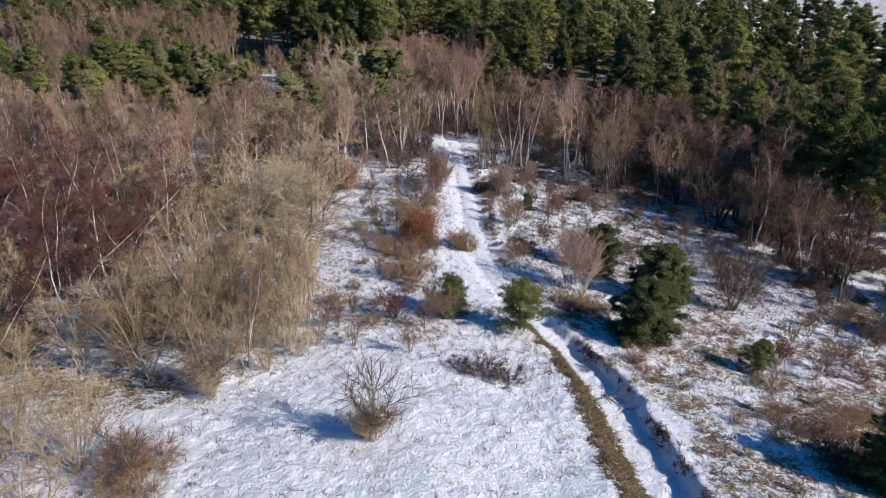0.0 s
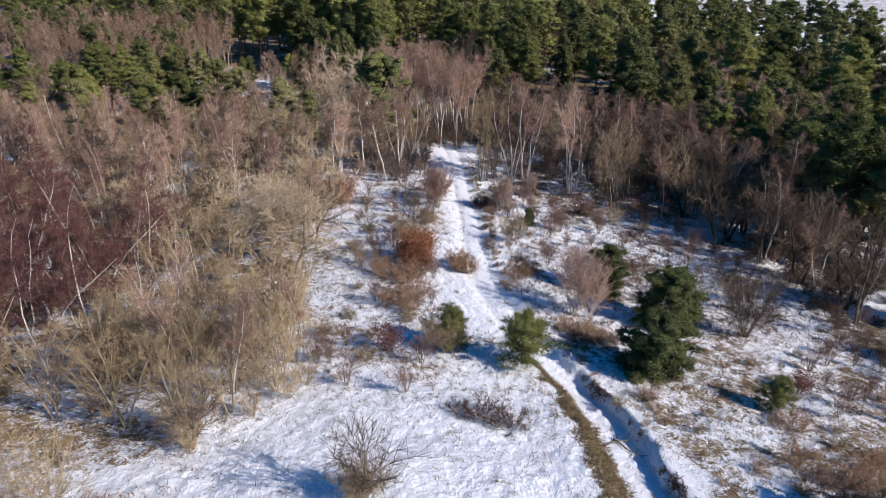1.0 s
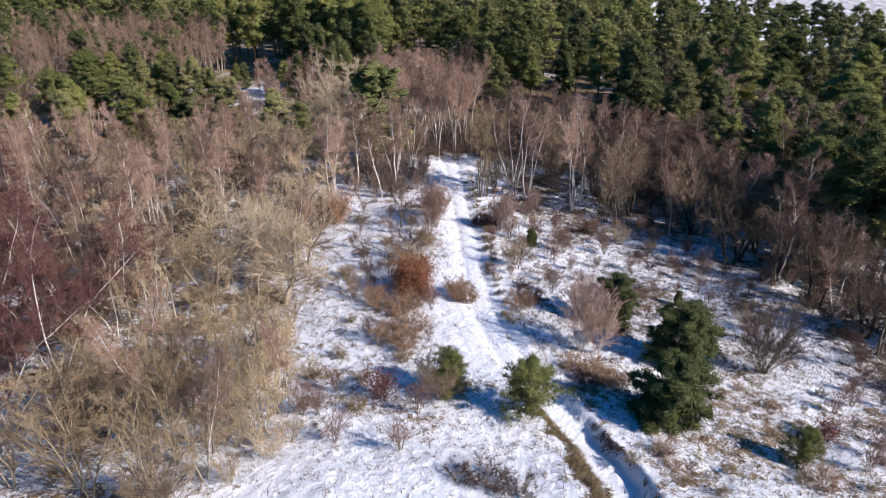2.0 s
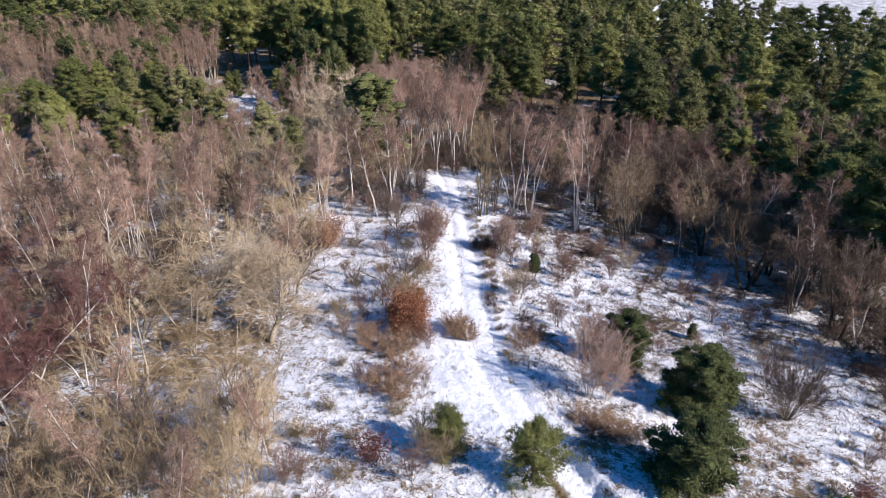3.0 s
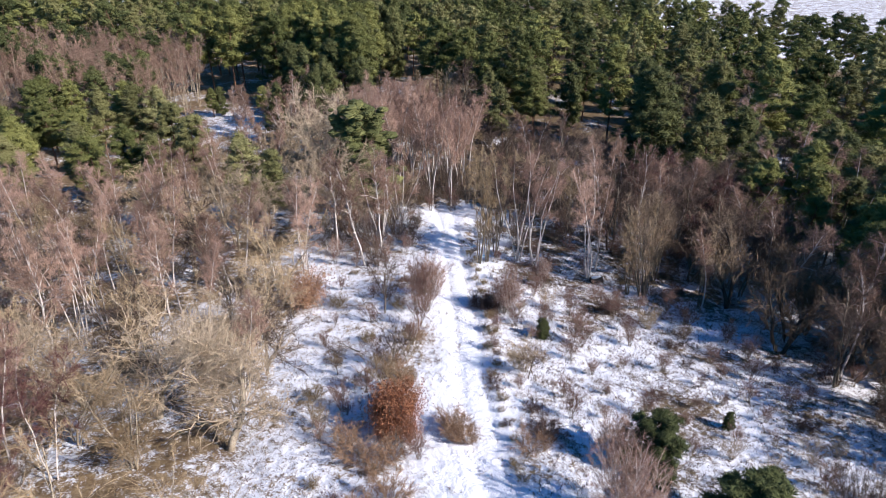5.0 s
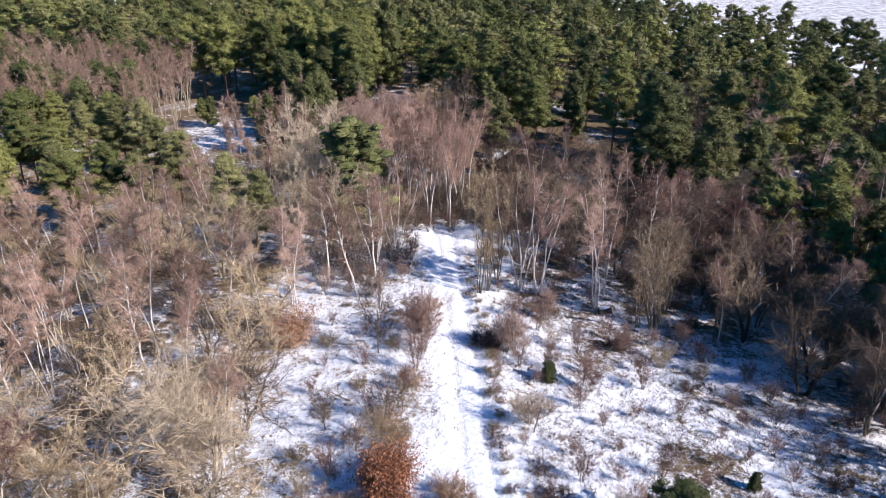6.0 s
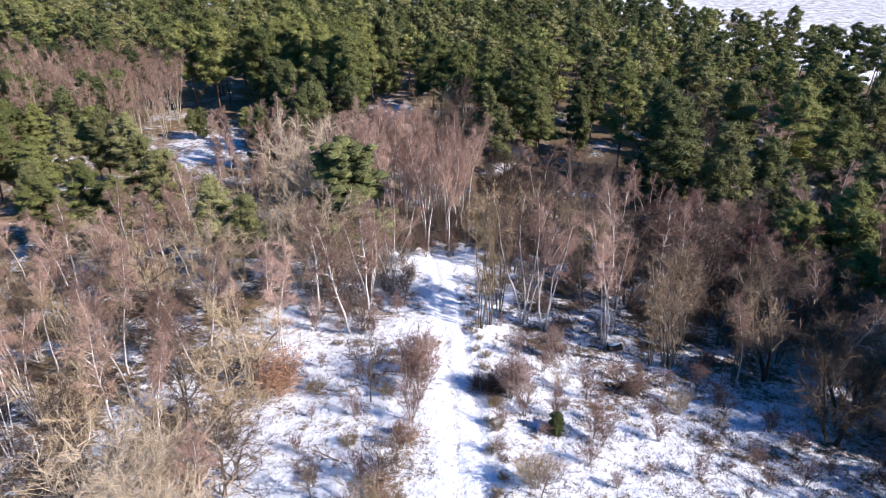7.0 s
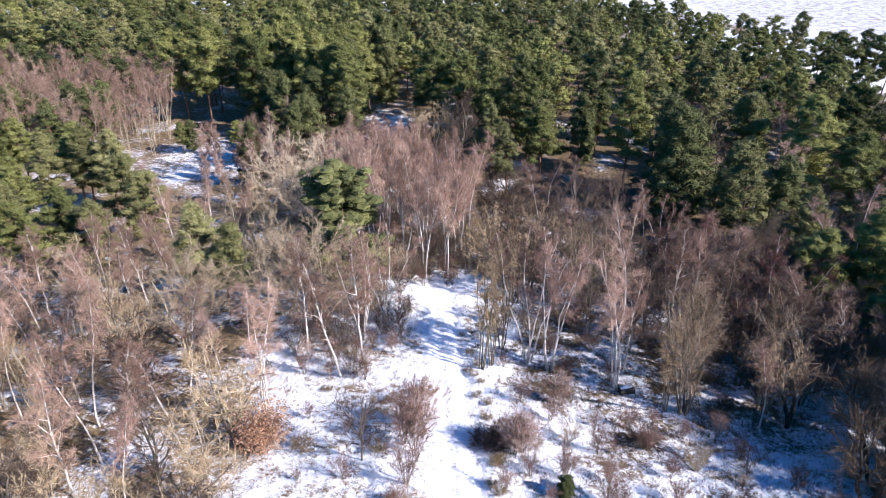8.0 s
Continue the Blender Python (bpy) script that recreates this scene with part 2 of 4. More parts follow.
def cover_at(x, y):
    """How much of the snow is gone, and how much of that is bare earth; in places both also stand for shade."""
    off = x - path_x(y)
    near = 1 - smooth(31, 40, y)
    bare = 0.34 + 0.11 * lumps(x, y, 14, 5)
    mound = (1 - smooth(24, 30, y)) * (1 - smooth(-3, -1.5, off)) * smooth(-12, -7, x)
    bare = bare * (1 - mound) + (0.13 + 0.05 * lumps(x, y, 5, 39)) * mound
    strip = smooth(-9, -6, x) * (1 - smooth(-2.0, -1.2, off)) * smooth(28, 34, y) * (1 - smooth(74, 84, y))
    bare = bare + 0.03 * strip
    heath = smooth(1.5, 3, off) * (1 - smooth(34, 42, y))
    bare = bare + (0.15 + 0.1 * lumps(x, y, 4, 40)) * heath
    side = smooth(6, 16, x) * smooth(40, 46, y) * (1 - smooth(84, 92, y))
    bare = bare + (0.06 + 0.06 * lumps(x, y, 3, 38)) * side
    # dark heather under the birches, with missing tree shade put into its cover
    birch_floor = smooth(3.5, 7, x) * (1 - smooth(26, 31, x)) * smooth(67, 72, y) * (1 - smooth(86, 92, y))
    bare = bare + (0.13 + 0.1 * lumps(x, y, 4, 42)) * birch_floor
    # litter in the woods; beyond y = 85 it also darkens the floor as shade
    wood = np.maximum((1 - smooth(-14, -9, x)) * smooth(20, 28, y), smooth(85, 93, y))
    bare = bare + (0.28 + 0.12 * smooth(85, 93, y) + 0.16 * lumps(x, y, 9, 37) - 0.1 * smooth(-17, -13, x) * (1 - smooth(38, 44, y))) * wood
    # litter under the pines; its dark earth also paints in the forest shade
    firs = np.maximum(smooth(26.5, 31, x - 9 * smooth(60, 68, y) - 3 * smooth(48, 56, y)) * smooth(30, 38, y), smooth(104, 122, y + 0.35 * x) * smooth(-18, 4, x))
    bare = bare + (0.1 + 0.2 * lumps(x, y, 11, 35)) * firs
    track = 1 - smooth(0.9, 2.2, np.abs(off + 0.4 * (1 - near)))
    verge = smooth(-4.4, -3.2, off + 0.5 * lumps(x, y, 5, 31)) * (1 - smooth(1.2, 2.0, off)) * smooth(35, 38, y) * (1 - smooth(50, 58, y))
    track = np.maximum(track * (1 - smooth(84, 90, y)), verge)
    bare = bare * (1 - track) + 0.02 * track
    rut = np.exp(-((np.abs(off) - 0.75) / 0.2) ** 2) * smooth(36, 42, y) * (1 - smooth(88, 96, y))
    bare = bare + (0.2 + 0.16 * lumps(x, y, 3.0, 36)) * rut
    jag = 0.16 * lumps(x, y, 4.1, 21) + 0.07 * lumps(x, y, 1.3, 22)
    wide = 1 - 0.3 * smooth(22, 30, y)
    bank = near * smooth(-3.0 * wide, -2.4 * wide, off - 2 * jag) * (1 - smooth(-0.95, -0.65, off + jag)) * smooth(12, 14, y)
    bare = bare * (1 - bank) + (0.74 + 0.1 * lumps(x, y, 1.1, 24)) * bank
    lip = near * np.exp(-((off - 1.2 - jag) / 0.14) ** 2) * smooth(-0.1, 0.5, lumps(x, y, 1.6, 25))
    bare = bare + 0.6 * lip
    glade = np.exp(-((x + 33) / 8) ** 4 - ((y - 126) / 10) ** 4) + np.exp(-((x + 8) / 5) ** 4 - ((y - 144) / 12) ** 4)
    # cover of 0.42 puts tree shade on the glade snow into the colour
    bare = bare * (1 - glade) + 0.42 * glade
    field = np.maximum(smooth(-6, 2, (x - 72) * 0.92 + (y - 240) * 0.39), smooth(285, 295, y))
    away = (x - 72) * 0.92 + (y - 240) * 0.39
    bare = bare * (1 - field) + (0.12 + 0.36 * smooth(22, 60, away + 12 * lumps(x, y, 70, 33)) + 0.5 * np.exp(-((away - 30 - 9 * lumps(x, y, 120, 34)) / 2.5) ** 2)) * field
    return bare, 1 - 0.98 * field, np.clip(bank + lip + 0.5 * firs * (1 - field) * (1 - glade) + 0.6 * np.maximum(birch_floor, side), 0, 1)


def build_ground():
    gx = steps([(-1500, 250), (-250, 25), (-100, 6), (-46, 1.2), (-22, 0.4), (-13, 0.2), (20, 0.35), (34, 1.2), (70, 6), (250, 30), (400, 300), (1900, 1)])
    gy = steps([(-600, 150), (-150, 20), (-9, 2), (13, 0.2), (42, 0.35), (84, 1.0), (140, 5), (380, 30), (500, 300), (2900, 1)])
    x, y = np.meshgrid(gx, gy)
    z = ground_z(x, y)
    nx, ny = len(gx), len(gy)
    i = (np.arange(ny - 1)[:, None] * nx + np.arange(nx - 1)[None]).ravel()
    faces = np.stack([i, i + 1, i + nx + 1, i + nx], 1)
    me = bpy.data.meshes.new("ground")
    me.from_pydata(np.stack([x, y, z], -1).reshape(-1, 3).tolist(), [], faces.tolist())
    me.polygons.foreach_set("use_smooth", np.ones(len(faces), bool))
    bare, rough, earth = cover_at(x, y)
    for name, v in (("bare", bare), ("rough", rough), ("soil_and_shade", earth)):
        a = me.attributes.new(name, "FLOAT", "POINT")
        a.data.foreach_set("value", v.astype(np.float32).ravel())
    me.materials.append(M_GROUND)
    return tagged(new("ground", me), "snow-covered heath slope with dry grass and a sunken track", "ground", kind="structure")


build_ground()


# ---- plant builders ----
class Build:
    """Collects tubes and slivers for one mesh."""

    def __init__(self):
        self.v, self.f, self.n = [], [], 0

    def tube(self, pts, radii, sides=5):
        pts = np.asarray(pts, float)
        k = len(pts)
        d = np.gradient(pts, axis=0)
        d /= np.linalg.norm(d, axis=1, keepdims=True) + 1e-9
        ref = np.where(np.abs(d[:, 2:3]) > 0.9, [[1.0, 0, 0]], [[0, 0, 1.0]])
        a = np.cross(d, ref)
        a /= np.linalg.norm(a, axis=1, keepdims=True)
        b = np.cross(d, a)
        t = np.arange(sides) * 2 * math.pi / sides
        ring = pts[:, None] + np.asarray(radii)[:, None, None] * (np.cos(t)[None, :, None] * a[:, None] + np.sin(t)[None, :, None] * b[:, None])
        self.v.append(ring.reshape(-1, 3))
        for r in range(k - 1):
            for s in range(sides):
                p, q = self.n + r * sides + s, self.n + r * sides + (s + 1) % sides
                self.f.append((p, q, q + sides, p + sides))
        self.n += k * sides

    def slivers(self, base, way, width, rng, leaf=False, face=None):
        """Thin pointed blades from base along way; leaf: a lozenge."""
        base, way = np.asarray(base), np.asarray(way)
        m = len(base)
        side = np.cross(way, rng.normal(size=(m, 3)) if face is None else face)
        side *= (np.asarray(width).reshape(-1, 1) / 2) / (np.linalg.norm(side, axis=1, keepdims=True) + 1e-9)
        if leaf:
            mid = base + way * 0.5
            v = np.stack([base, mid + side, base + way, mid - side], 1).reshape(-1, 3)
            i = self.n + 4 * np.arange(m)
            self.f += np.stack([i, i + 1, i + 2, i + 3], 1).tolist()
        else:
            v = np.stack([base - side, base + side, base + way], 1).reshape(-1, 3)
            i = self.n + 3 * np.arange(m)
            self.f += np.stack([i, i + 1, i + 2], 1).tolist()
        self.v.append(v)
        self.n += len(v)

    def lump(self, centre, size, rng):
        """A small uneven closed clump, added inside a spray of needles to block light."""
        a = np.arange(6) * math.pi / 3 + rng.uniform(0, 1)
        ring = [np.stack([np.cos(a + k * 0.5) * r, np.sin(a + k * 0.5) * r, np.full(6, z)], 1) for k, (r, z) in enumerate(((0.75, -0.6), (1.0, 0.05), (0.65, 0.7)))]
        v = np.concatenate([[[0, 0, -0.9]], *ring, [[0, 0, 1.0]]]) * rng.uniform(0.75, 1.25, (20, 1)) * size + centre
        n = self.n
        for j in range(6):
            k = (j + 1) % 6
            self.f += [(n, n + 1 + k, n + 1 + j), (n + 19, n + 13 + j, n + 13 + k)]
            self.f += [(n + 1 + j, n + 1 + k, n + 7 + k, n + 7 + j), (n + 7 + j, n + 7 + k, n + 13 + k, n + 13 + j)]
        self.v.append(v)
        self.n += 20

    def mesh(self, name, flat=False):
        me = bpy.data.meshes.new(name)
        me.from_pydata(np.concatenate(self.v).tolist(), [], self.f)
        if not flat:
            me.polygons.foreach_set("use_smooth", np.ones(len(self.f), bool))
        return me


def unit(v):
    return v / (np.linalg.norm(v, axis=-1, keepdims=True) + 1e-9)


def curve(rng, start, way, length, bend, count, wobble):
    """Points from start along way, bending towards bend."""
    pts, d = [np.asarray(start, float)], np.asarray(way, float)
    for _ in range(count):
        d = unit(d + np.asarray(bend) / count + rng.normal(size=3) * wobble)
        pts.append(pts[-1] + d * length / count)
    return np.array(pts)


def along(pts, t):
    s = t * (len(pts) - 1)
    i = min(int(s), len(pts) - 2)
    return pts[i] + (pts[i + 1] - pts[i]) * (s - i), unit(pts[i + 1] - pts[i])


def bare_tree(name, seed, h, barks, twig_mat, label, category, stems=1, lean=0.06, radius=0.11, crown_from=0.35, limbs=22, limb_len=0.28,
              rise=0.9, profile=0.6, subs=5, twigs=2200, twig_len=0.8, droop=-0.25, fan=0.0, twig_w=0.022, wobble=0.06, thick=0.55, leader=1.0, fine=True):
    """A leafless tree: stems, limbs, and a haze of fine twigs."""
    rng = np.random.default_rng(seed)
    root = tagged(new(name), label, category)
    limb, twig = Build(), Build()
    nodes = []
    for s in range(stems):
        trunk = Build()
        az = s * 2.4 + rng.uniform(0, 1)
        out = np.array([math.cos(az), math.sin(az), 0])
        hs = h * (1 if s == 0 else rng.uniform(0.75, 0.98))
        tilt = lean * rng.uniform(0.4, 1.3) + (fan if stems > 1 else 0)
        pts = curve(rng, out * (0.12 * (stems > 1)) - [0, 0, 0.3], unit(np.array([0, 0, 1.0]) + out * tilt), hs * leader + 0.3, (0, 0, 0.2), 9, wobble * 0.8)
        rr = radius / math.sqrt(stems) ** 0.6
        trunk.tube(pts, rr * np.linspace(1.15, 0.12 if leader == 1 else 0.4, 10) ** 0.9, 6)
        part("trunk", trunk.mesh("trunk"), barks[0], root)
        n = max(5, round(limbs / stems))
        for k in range(n):
            t = crown_from + (0.97 - crown_from) * (k + rng.uniform(0, 1)) / n
            p, d = along(pts, t)
            a = k * 2.4 + rng.uniform(-0.5, 0.5) + s
            u = (t - crown_from) / (1 - crown_from)
            size = limb_len * h * ((1 - u) ** profile * 0.85 + 0.15) * (0.55 + 0.45 * min(1, u * 4)) * rng.uniform(0.75, 1.25)
            w = unit(np.array([math.cos(a), math.sin(a), 0]) + d * rise * rng.uniform(0.6, 1.3))
            q = curve(rng, p, w, size, (0, 0, 0.25), 4, wobble * 1.8)
            r0 = rr * (1.1 - t) * thick + 0.010
            limb.tube(q, r0 * np.linspace(1, 0.25, 5), 3)
            nodes.append((q, size))
            for j in range(subs):
                tt = rng.uniform(0.25, 0.95)
                p2, d2 = along(q, tt)
                w2 = unit(d2 + rng.normal(size=3) * 0.65 + [0, 0, 0.15])
                bends = 3 if subs > 8 else 2
                q2 = curve(rng, p2, w2, size * rng.uniform(0.25, 0.5), (0, 0, 0.1), bends, wobble * 2.2)
                (twig if fine else limb).tube(q2, (r0 * 0.4 + 0.005) * np.linspace(1, 0.35, bends + 1), 3)
                nodes.append((q2, size * 0.5))
        nodes.append((pts[-3:], 0.18 * h))
    weight = np.array([s for _, s in nodes])
    pick = rng.choice(len(nodes), twigs, p=weight / weight.sum())
    base, way = np.empty((twigs, 3)), np.empty((twigs, 3))
    for i, k in enumerate(pick):
        base[i], way[i] = along(nodes[k][0], rng.uniform(0.2, 1.0) ** 0.7)
    way = unit(way * 0.75 + rng.normal(size=(twigs, 3)) * 0.5 + [0, 0, droop])
    long = twig_len * rng.uniform(0.45, 1.3, (twigs, 1))
    twig.slivers(base, way * long, twig_w * rng.uniform(0.6, 1.3, twigs), rng)
    tagged(part("branchwork", limb.mesh("branchwork"), barks[1], root), kind="stuff")
    tagged(part("crown", twig.mesh("crown", True), twig_mat, root), kind="stuff")
    return root


def pine(name, seed, h, mat, label, crown_from=0.4, spread=0.22, shape="round", branches=30, pads=2, needles=26, pad=0.62, blade=0.5, radius=0.14, thin=0.42, flat=0.5, core=0.72):
    """A Scots pine: bare lower trunk, uneven branches, and pads of needle sprays on them."""
    rng = np.random.default_rng(seed)
    root = tagged(new(name), label, "pine tree")
    wood, leaf = Build(), Build()
    pts = curve(rng, (0, 0, -0.3), unit(np.array([rng.normal() * 0.04, rng.normal() * 0.04, 1])), h + 0.1, (0, 0, 0.1), 8, 0.03)
    wood.tube(pts, radius * np.linspace(1.1, 0.15, 9), 6)
    spots, sizes = [pts[-1]], [pad * 0.7]
    lop = rng.uniform(0.6, 1.2, 7)
    peak = rng.uniform(1.3, 2.8)
    for k in range(branches):
        u = (k + rng.uniform(0, 1)) / branches
        p, _ = along(pts, crown_from + (0.97 - crown_from) * u)
        a = k * 2.4 + rng.uniform(-0.6, 0.6)
        prof = math.sqrt(1 - u ** 2.4 * 0.9) * min(1, 0.75 + u) if shape == "dome" else max(0.0, 1 - u ** peak) ** 0.8 * min(1, 0.6 + 1.6 * u) + 0.05
        size_b = spread * h * prof * lop[int(a * 7 / 6.283) % 7] * rng.uniform(0.65, 1.2)
        w = unit(np.array([math.cos(a), math.sin(a), -0.05 + 0.5 * u + rng.normal() * 0.14]))
        q = curve(rng, p, w, size_b, (0, 0, 0.35), 3, 0.09)
        if branches > 20:
            wood.tube(q, (0.25 * radius * (1.15 - u) + 0.008) * np.linspace(1, 0.3, 4), 3)
        for j in range(pads):
            c, _ = along(q, 1 - 0.55 * j / pads)
            spots.append(c + rng.normal(size=3) * pad * [0.35, 0.35, 0.2])
            sizes.append(pad * rng.uniform(0.55, 1.35) * (1 - 0.45 * u))
    n = len(spots)
    spots, sizes = np.repeat(spots, needles, 0), np.repeat(sizes, needles)[:, None]
    m = n * needles
    out = unit(rng.normal(size=(m, 3)) + [0, 0, 0.25])
    base = spots + out * sizes * [1, 1, flat] * rng.uniform(0.7, 1.0, (m, 1))
    heart = pts[-1] * (0.5 + 0.5 * crown_from) * [1, 1, 0.95]
    face = unit(out * 0.75 + unit(spots - heart) * 0.65 + rng.normal(size=(m, 3)) * 0.25)
    way = unit(np.cross(face, rng.normal(size=(m, 3))) + out * 0.55 + [0, 0, 0.2])
    long = blade * rng.uniform(0.6, 1.25, (m, 1))
    leaf.slivers(base - way * long * 0.3, way * long, blade * thin * rng.uniform(0.7, 1.3, m), rng, False, face)
    k = max(4, needles // 4)  # broad lower sprays added to close each pad from below and shade it
    low = np.repeat(spots[::needles], k, 0) + rng.normal(size=(n * k, 3)) * np.repeat(sizes[::needles], k, 0) * [0.45, 0.45, 0.14]
    span = np.repeat(sizes[::needles], k, 0) * rng.uniform(0.4, 0.75, (n * k, 1))
    way = unit(rng.normal(size=(n * k, 3)) * [1, 1, 0.25]) * span
    leaf.slivers(low - way * 0.5, way, span[:, 0] * 0.24, rng, False, unit(rng.normal(size=(n * k, 3)) * 0.3 + [0, 0, 1]))
    # opaque cores, added to keep the inside of the crown dark
    for c, r in zip(spots[::needles], sizes[::needles, 0]):
        leaf.lump(c, r * core * np.array([1, 1, flat * 0.85]), rng)
    part("trunk", wood.mesh("trunk"), M_PINE_BARK, root)
    tagged(part("crown", leaf.mesh("crown", True), mat, root), kind="stuff")
    return root


def shrub(name, seed, h, bark, twig_mat, label, category="shrub", stems=14, spread=0.6, twigs=900, twig_len=0.45, twig_w=0.016, leaves=None, leaf_n=0, leaf_size=0.13, stem_r=0.018, low=0.25, sides=4):
    """Many stems fanning from one foot, with twigs and, on some, clinging dead leaves."""
    rng = np.random.default_rng(seed)
    root = tagged(new(name), label, category)
    stem, twig = Build(), Build()
    nodes = []
    for k in range(stems):
        a = k * 2.4 + rng.uniform(-0.4, 0.4)
        tilt = spread * math.sqrt((k + 0.5) / stems) * rng.uniform(0.8, 1.2)
        o = np.array([math.cos(a), math.sin(a), 0])
        q = curve(rng, o * 0.07 - [0, 0, 0.1], unit(np.array([0, 0, 1.0]) + o * tilt), h * rng.uniform(0.75, 1.1), (0, 0, 0.2), 4, 0.08)
        stem.tube(q, stem_r * np.linspace(1.1, 0.3, 5), 3)
        nodes.append(q)
        for j in range(sides):
            p, d = along(q, rng.uniform(0.25, 0.9))
            q2 = curve(rng, p, unit(d + rng.normal(size=3) * 0.5), h * rng.uniform(0.2, 0.4), (0, 0, 0.15), 2, 0.22)
            stem.tube(q2, stem_r * 0.5 * np.linspace(1, 0.4, 3), 3)
            nodes.append(q2)
    def spray(count, bias):
        pick = rng.integers(0, len(nodes), count)
        base, way = np.empty((count, 3)), np.empty((count, 3))
        for i, k in enumerate(pick):
            base[i], way[i] = along(nodes[k], low + (1 - low) * rng.uniform(0, 1) ** bias)
        return base, way
    base, way = spray(twigs, 0.7)
    way = unit(way * 0.7 + rng.normal(size=(twigs, 3)) * 0.5)
    twig.slivers(base, way * twig_len * rng.uniform(0.5, 1.3, (twigs, 1)), twig_w * rng.uniform(0.6, 1.3, twigs), rng)
    tagged(part("stemwork", stem.mesh("stemwork"), bark, root), kind="stuff")
    tagged(part("brushwood", twig.mesh("brushwood", True), twig_mat, root), kind="stuff")
    if leaves:
        leaf = Build()
        base, way = spray(leaf_n, 0.8)
        base = base + rng.normal(size=(leaf_n, 3)) * 0.16 * h
        base[:, 2] = np.maximum(base[:, 2], 0.03)
        leaf.slivers(base, unit(rng.normal(size=(leaf_n, 3)) + [0, 0, -0.3]) * leaf_size * rng.uniform(0.6, 1.3, (leaf_n, 1)), leaf_size * 0.7 * rng.uniform(0.7, 1.2, leaf_n), rng, leaf=True)
        tagged(part("foliage", leaf.mesh("foliage", True), leaves, root), kind="stuff")
    return root


HEIGHT, PLACED = {}, set()


def kinds(maker, count, h, **more):
    """Several plants of one kind, no two alike."""
    out = []
    for k in range(count):
        ob = maker(h=h, seed=more["first"] + k, **{a: b for a, b in more.items() if a != "first"})
        HEIGHT[ob] = h
        out.append(ob)
    return out


def plant(obs, x, y, h, rng, wide=1.0, lean=2.6, group=""):
    """Sets one of obs, turned at random and scaled to the height h, on the ground."""
    ob = obs[int(rng.integers(len(obs)))]
    k = h / HEIGHT[ob]
    m = pose(x, y, gz(x, y), rng.normal() * lean * 0.5, rng.normal() * lean * 0.5, rng.uniform(0, 360)) @ Matrix.Diagonal((k * wide, k * wide, k, 1))
    if ob in PLACED:
        m = m @ Matrix.Diagonal((*(1 / s for s in ob.scale), 1))
        return tagged(copy_thing(ob, m), group=group)
    PLACED.add(ob)
    ob.matrix_basis = m
    return tagged(ob, group=group)


def fill(area, gap, rng, keep_off=(), tries=6000):
    """Random spots in a polygon, no two nearer than gap."""
    ax, ay = np.array(area).T
    spots = []
    for _ in range(tries):
        x, y = rng.uniform(ax.min(), ax.max()), rng.uniform(ay.min(), ay.max())
        inside, j = False, len(ax) - 1
        for i in range(len(ax)):
            if (ay[i] > y) != (ay[j] > y) and x < (ax[j] - ax[i]) * (y - ay[i]) / (ay[j] - ay[i]) + ax[i]:
                inside = not inside
            j = i
        if inside and all((x - a) ** 2 + (y - b) ** 2 > gap * gap for a, b in spots) and all((x - a) ** 2 + (y - b) ** 2 > c * c for a, b, c in keep_off):
            spots.append((x, y))
    return spots


def joined(name, obs, spots, seed, low, high, label, category):
    """Trees too far off to count, joined into one mesh with their own materials."""
    rng = np.random.default_rng(seed)
    verts, faces, slots, tones, mats, n = [], [], [], [], [], 0
    shapes = {}
    for ob in obs:
        shapes[ob] = []
        for o in ob.children:
            v = np.empty(len(o.data.vertices) * 3, np.float32)
            o.data.vertices.foreach_get("co", v)
            if o.data.materials[0] not in mats:
                mats.append(o.data.materials[0])
            shapes[ob].append((v.reshape(-1, 3), [tuple(p.vertices) for p in o.data.polygons], mats.index(o.data.materials[0])))
    for x, y in spots:
        ob = obs[int(rng.integers(len(obs)))]
        k, a = rng.uniform(low, high) / HEIGHT[ob], rng.uniform(0, 6.28)
        turn = np.array([[math.cos(a), -math.sin(a), 0], [math.sin(a), math.cos(a), 0], [0, 0, 1]]) * k
        tone = rng.uniform()
        for v, f, slot in shapes[ob]:
            tones.append(np.full(len(v), tone, np.float32))
            verts.append(v @ turn.T + [x, y, gz(x, y)])
            faces += [tuple(i + n for i in p) for p in f]
            slots += [slot] * len(f)
            n += len(v)
    me = bpy.data.meshes.new(name)
    me.from_pydata(np.concatenate(verts).tolist(), [], faces)
    for m in mats:
        me.materials.append(m)
    me.polygons.foreach_set("material_index", np.array(slots, np.int32))
    me.attributes.new("tone", "FLOAT", "POINT").data.foreach_set("value", np.concatenate(tones))
    return tagged(new(name, me), label, category, kind="stuff")

# ---- trees and shrubs: kinds ----
BIRCH_BARKS, GREY_BARKS, OLIVE_BARKS = (M_BIRCH_BARK, M_GREY_BARK), (M_GREY_BARK, M_GREY_BARK), (M_OLIVE_BARK, M_OLIVE_BARK)
birch = kinds(bare_tree, 4, 10, first=10, name="birch_tree", barks=(M_BIRCH_BARK, M_BIRCH_BARK), twig_mat=M_BIRCH_TWIG, label="leafless silver birch with white trunk and purplish-brown twigs", category="tree",
              limbs=20, limb_len=0.24, rise=1.5, crown_from=0.36, twigs=8500, twig_len=0.4, droop=-0.12, radius=0.088, thick=0.6, twig_w=0.011, wobble=0.13, subs=13)
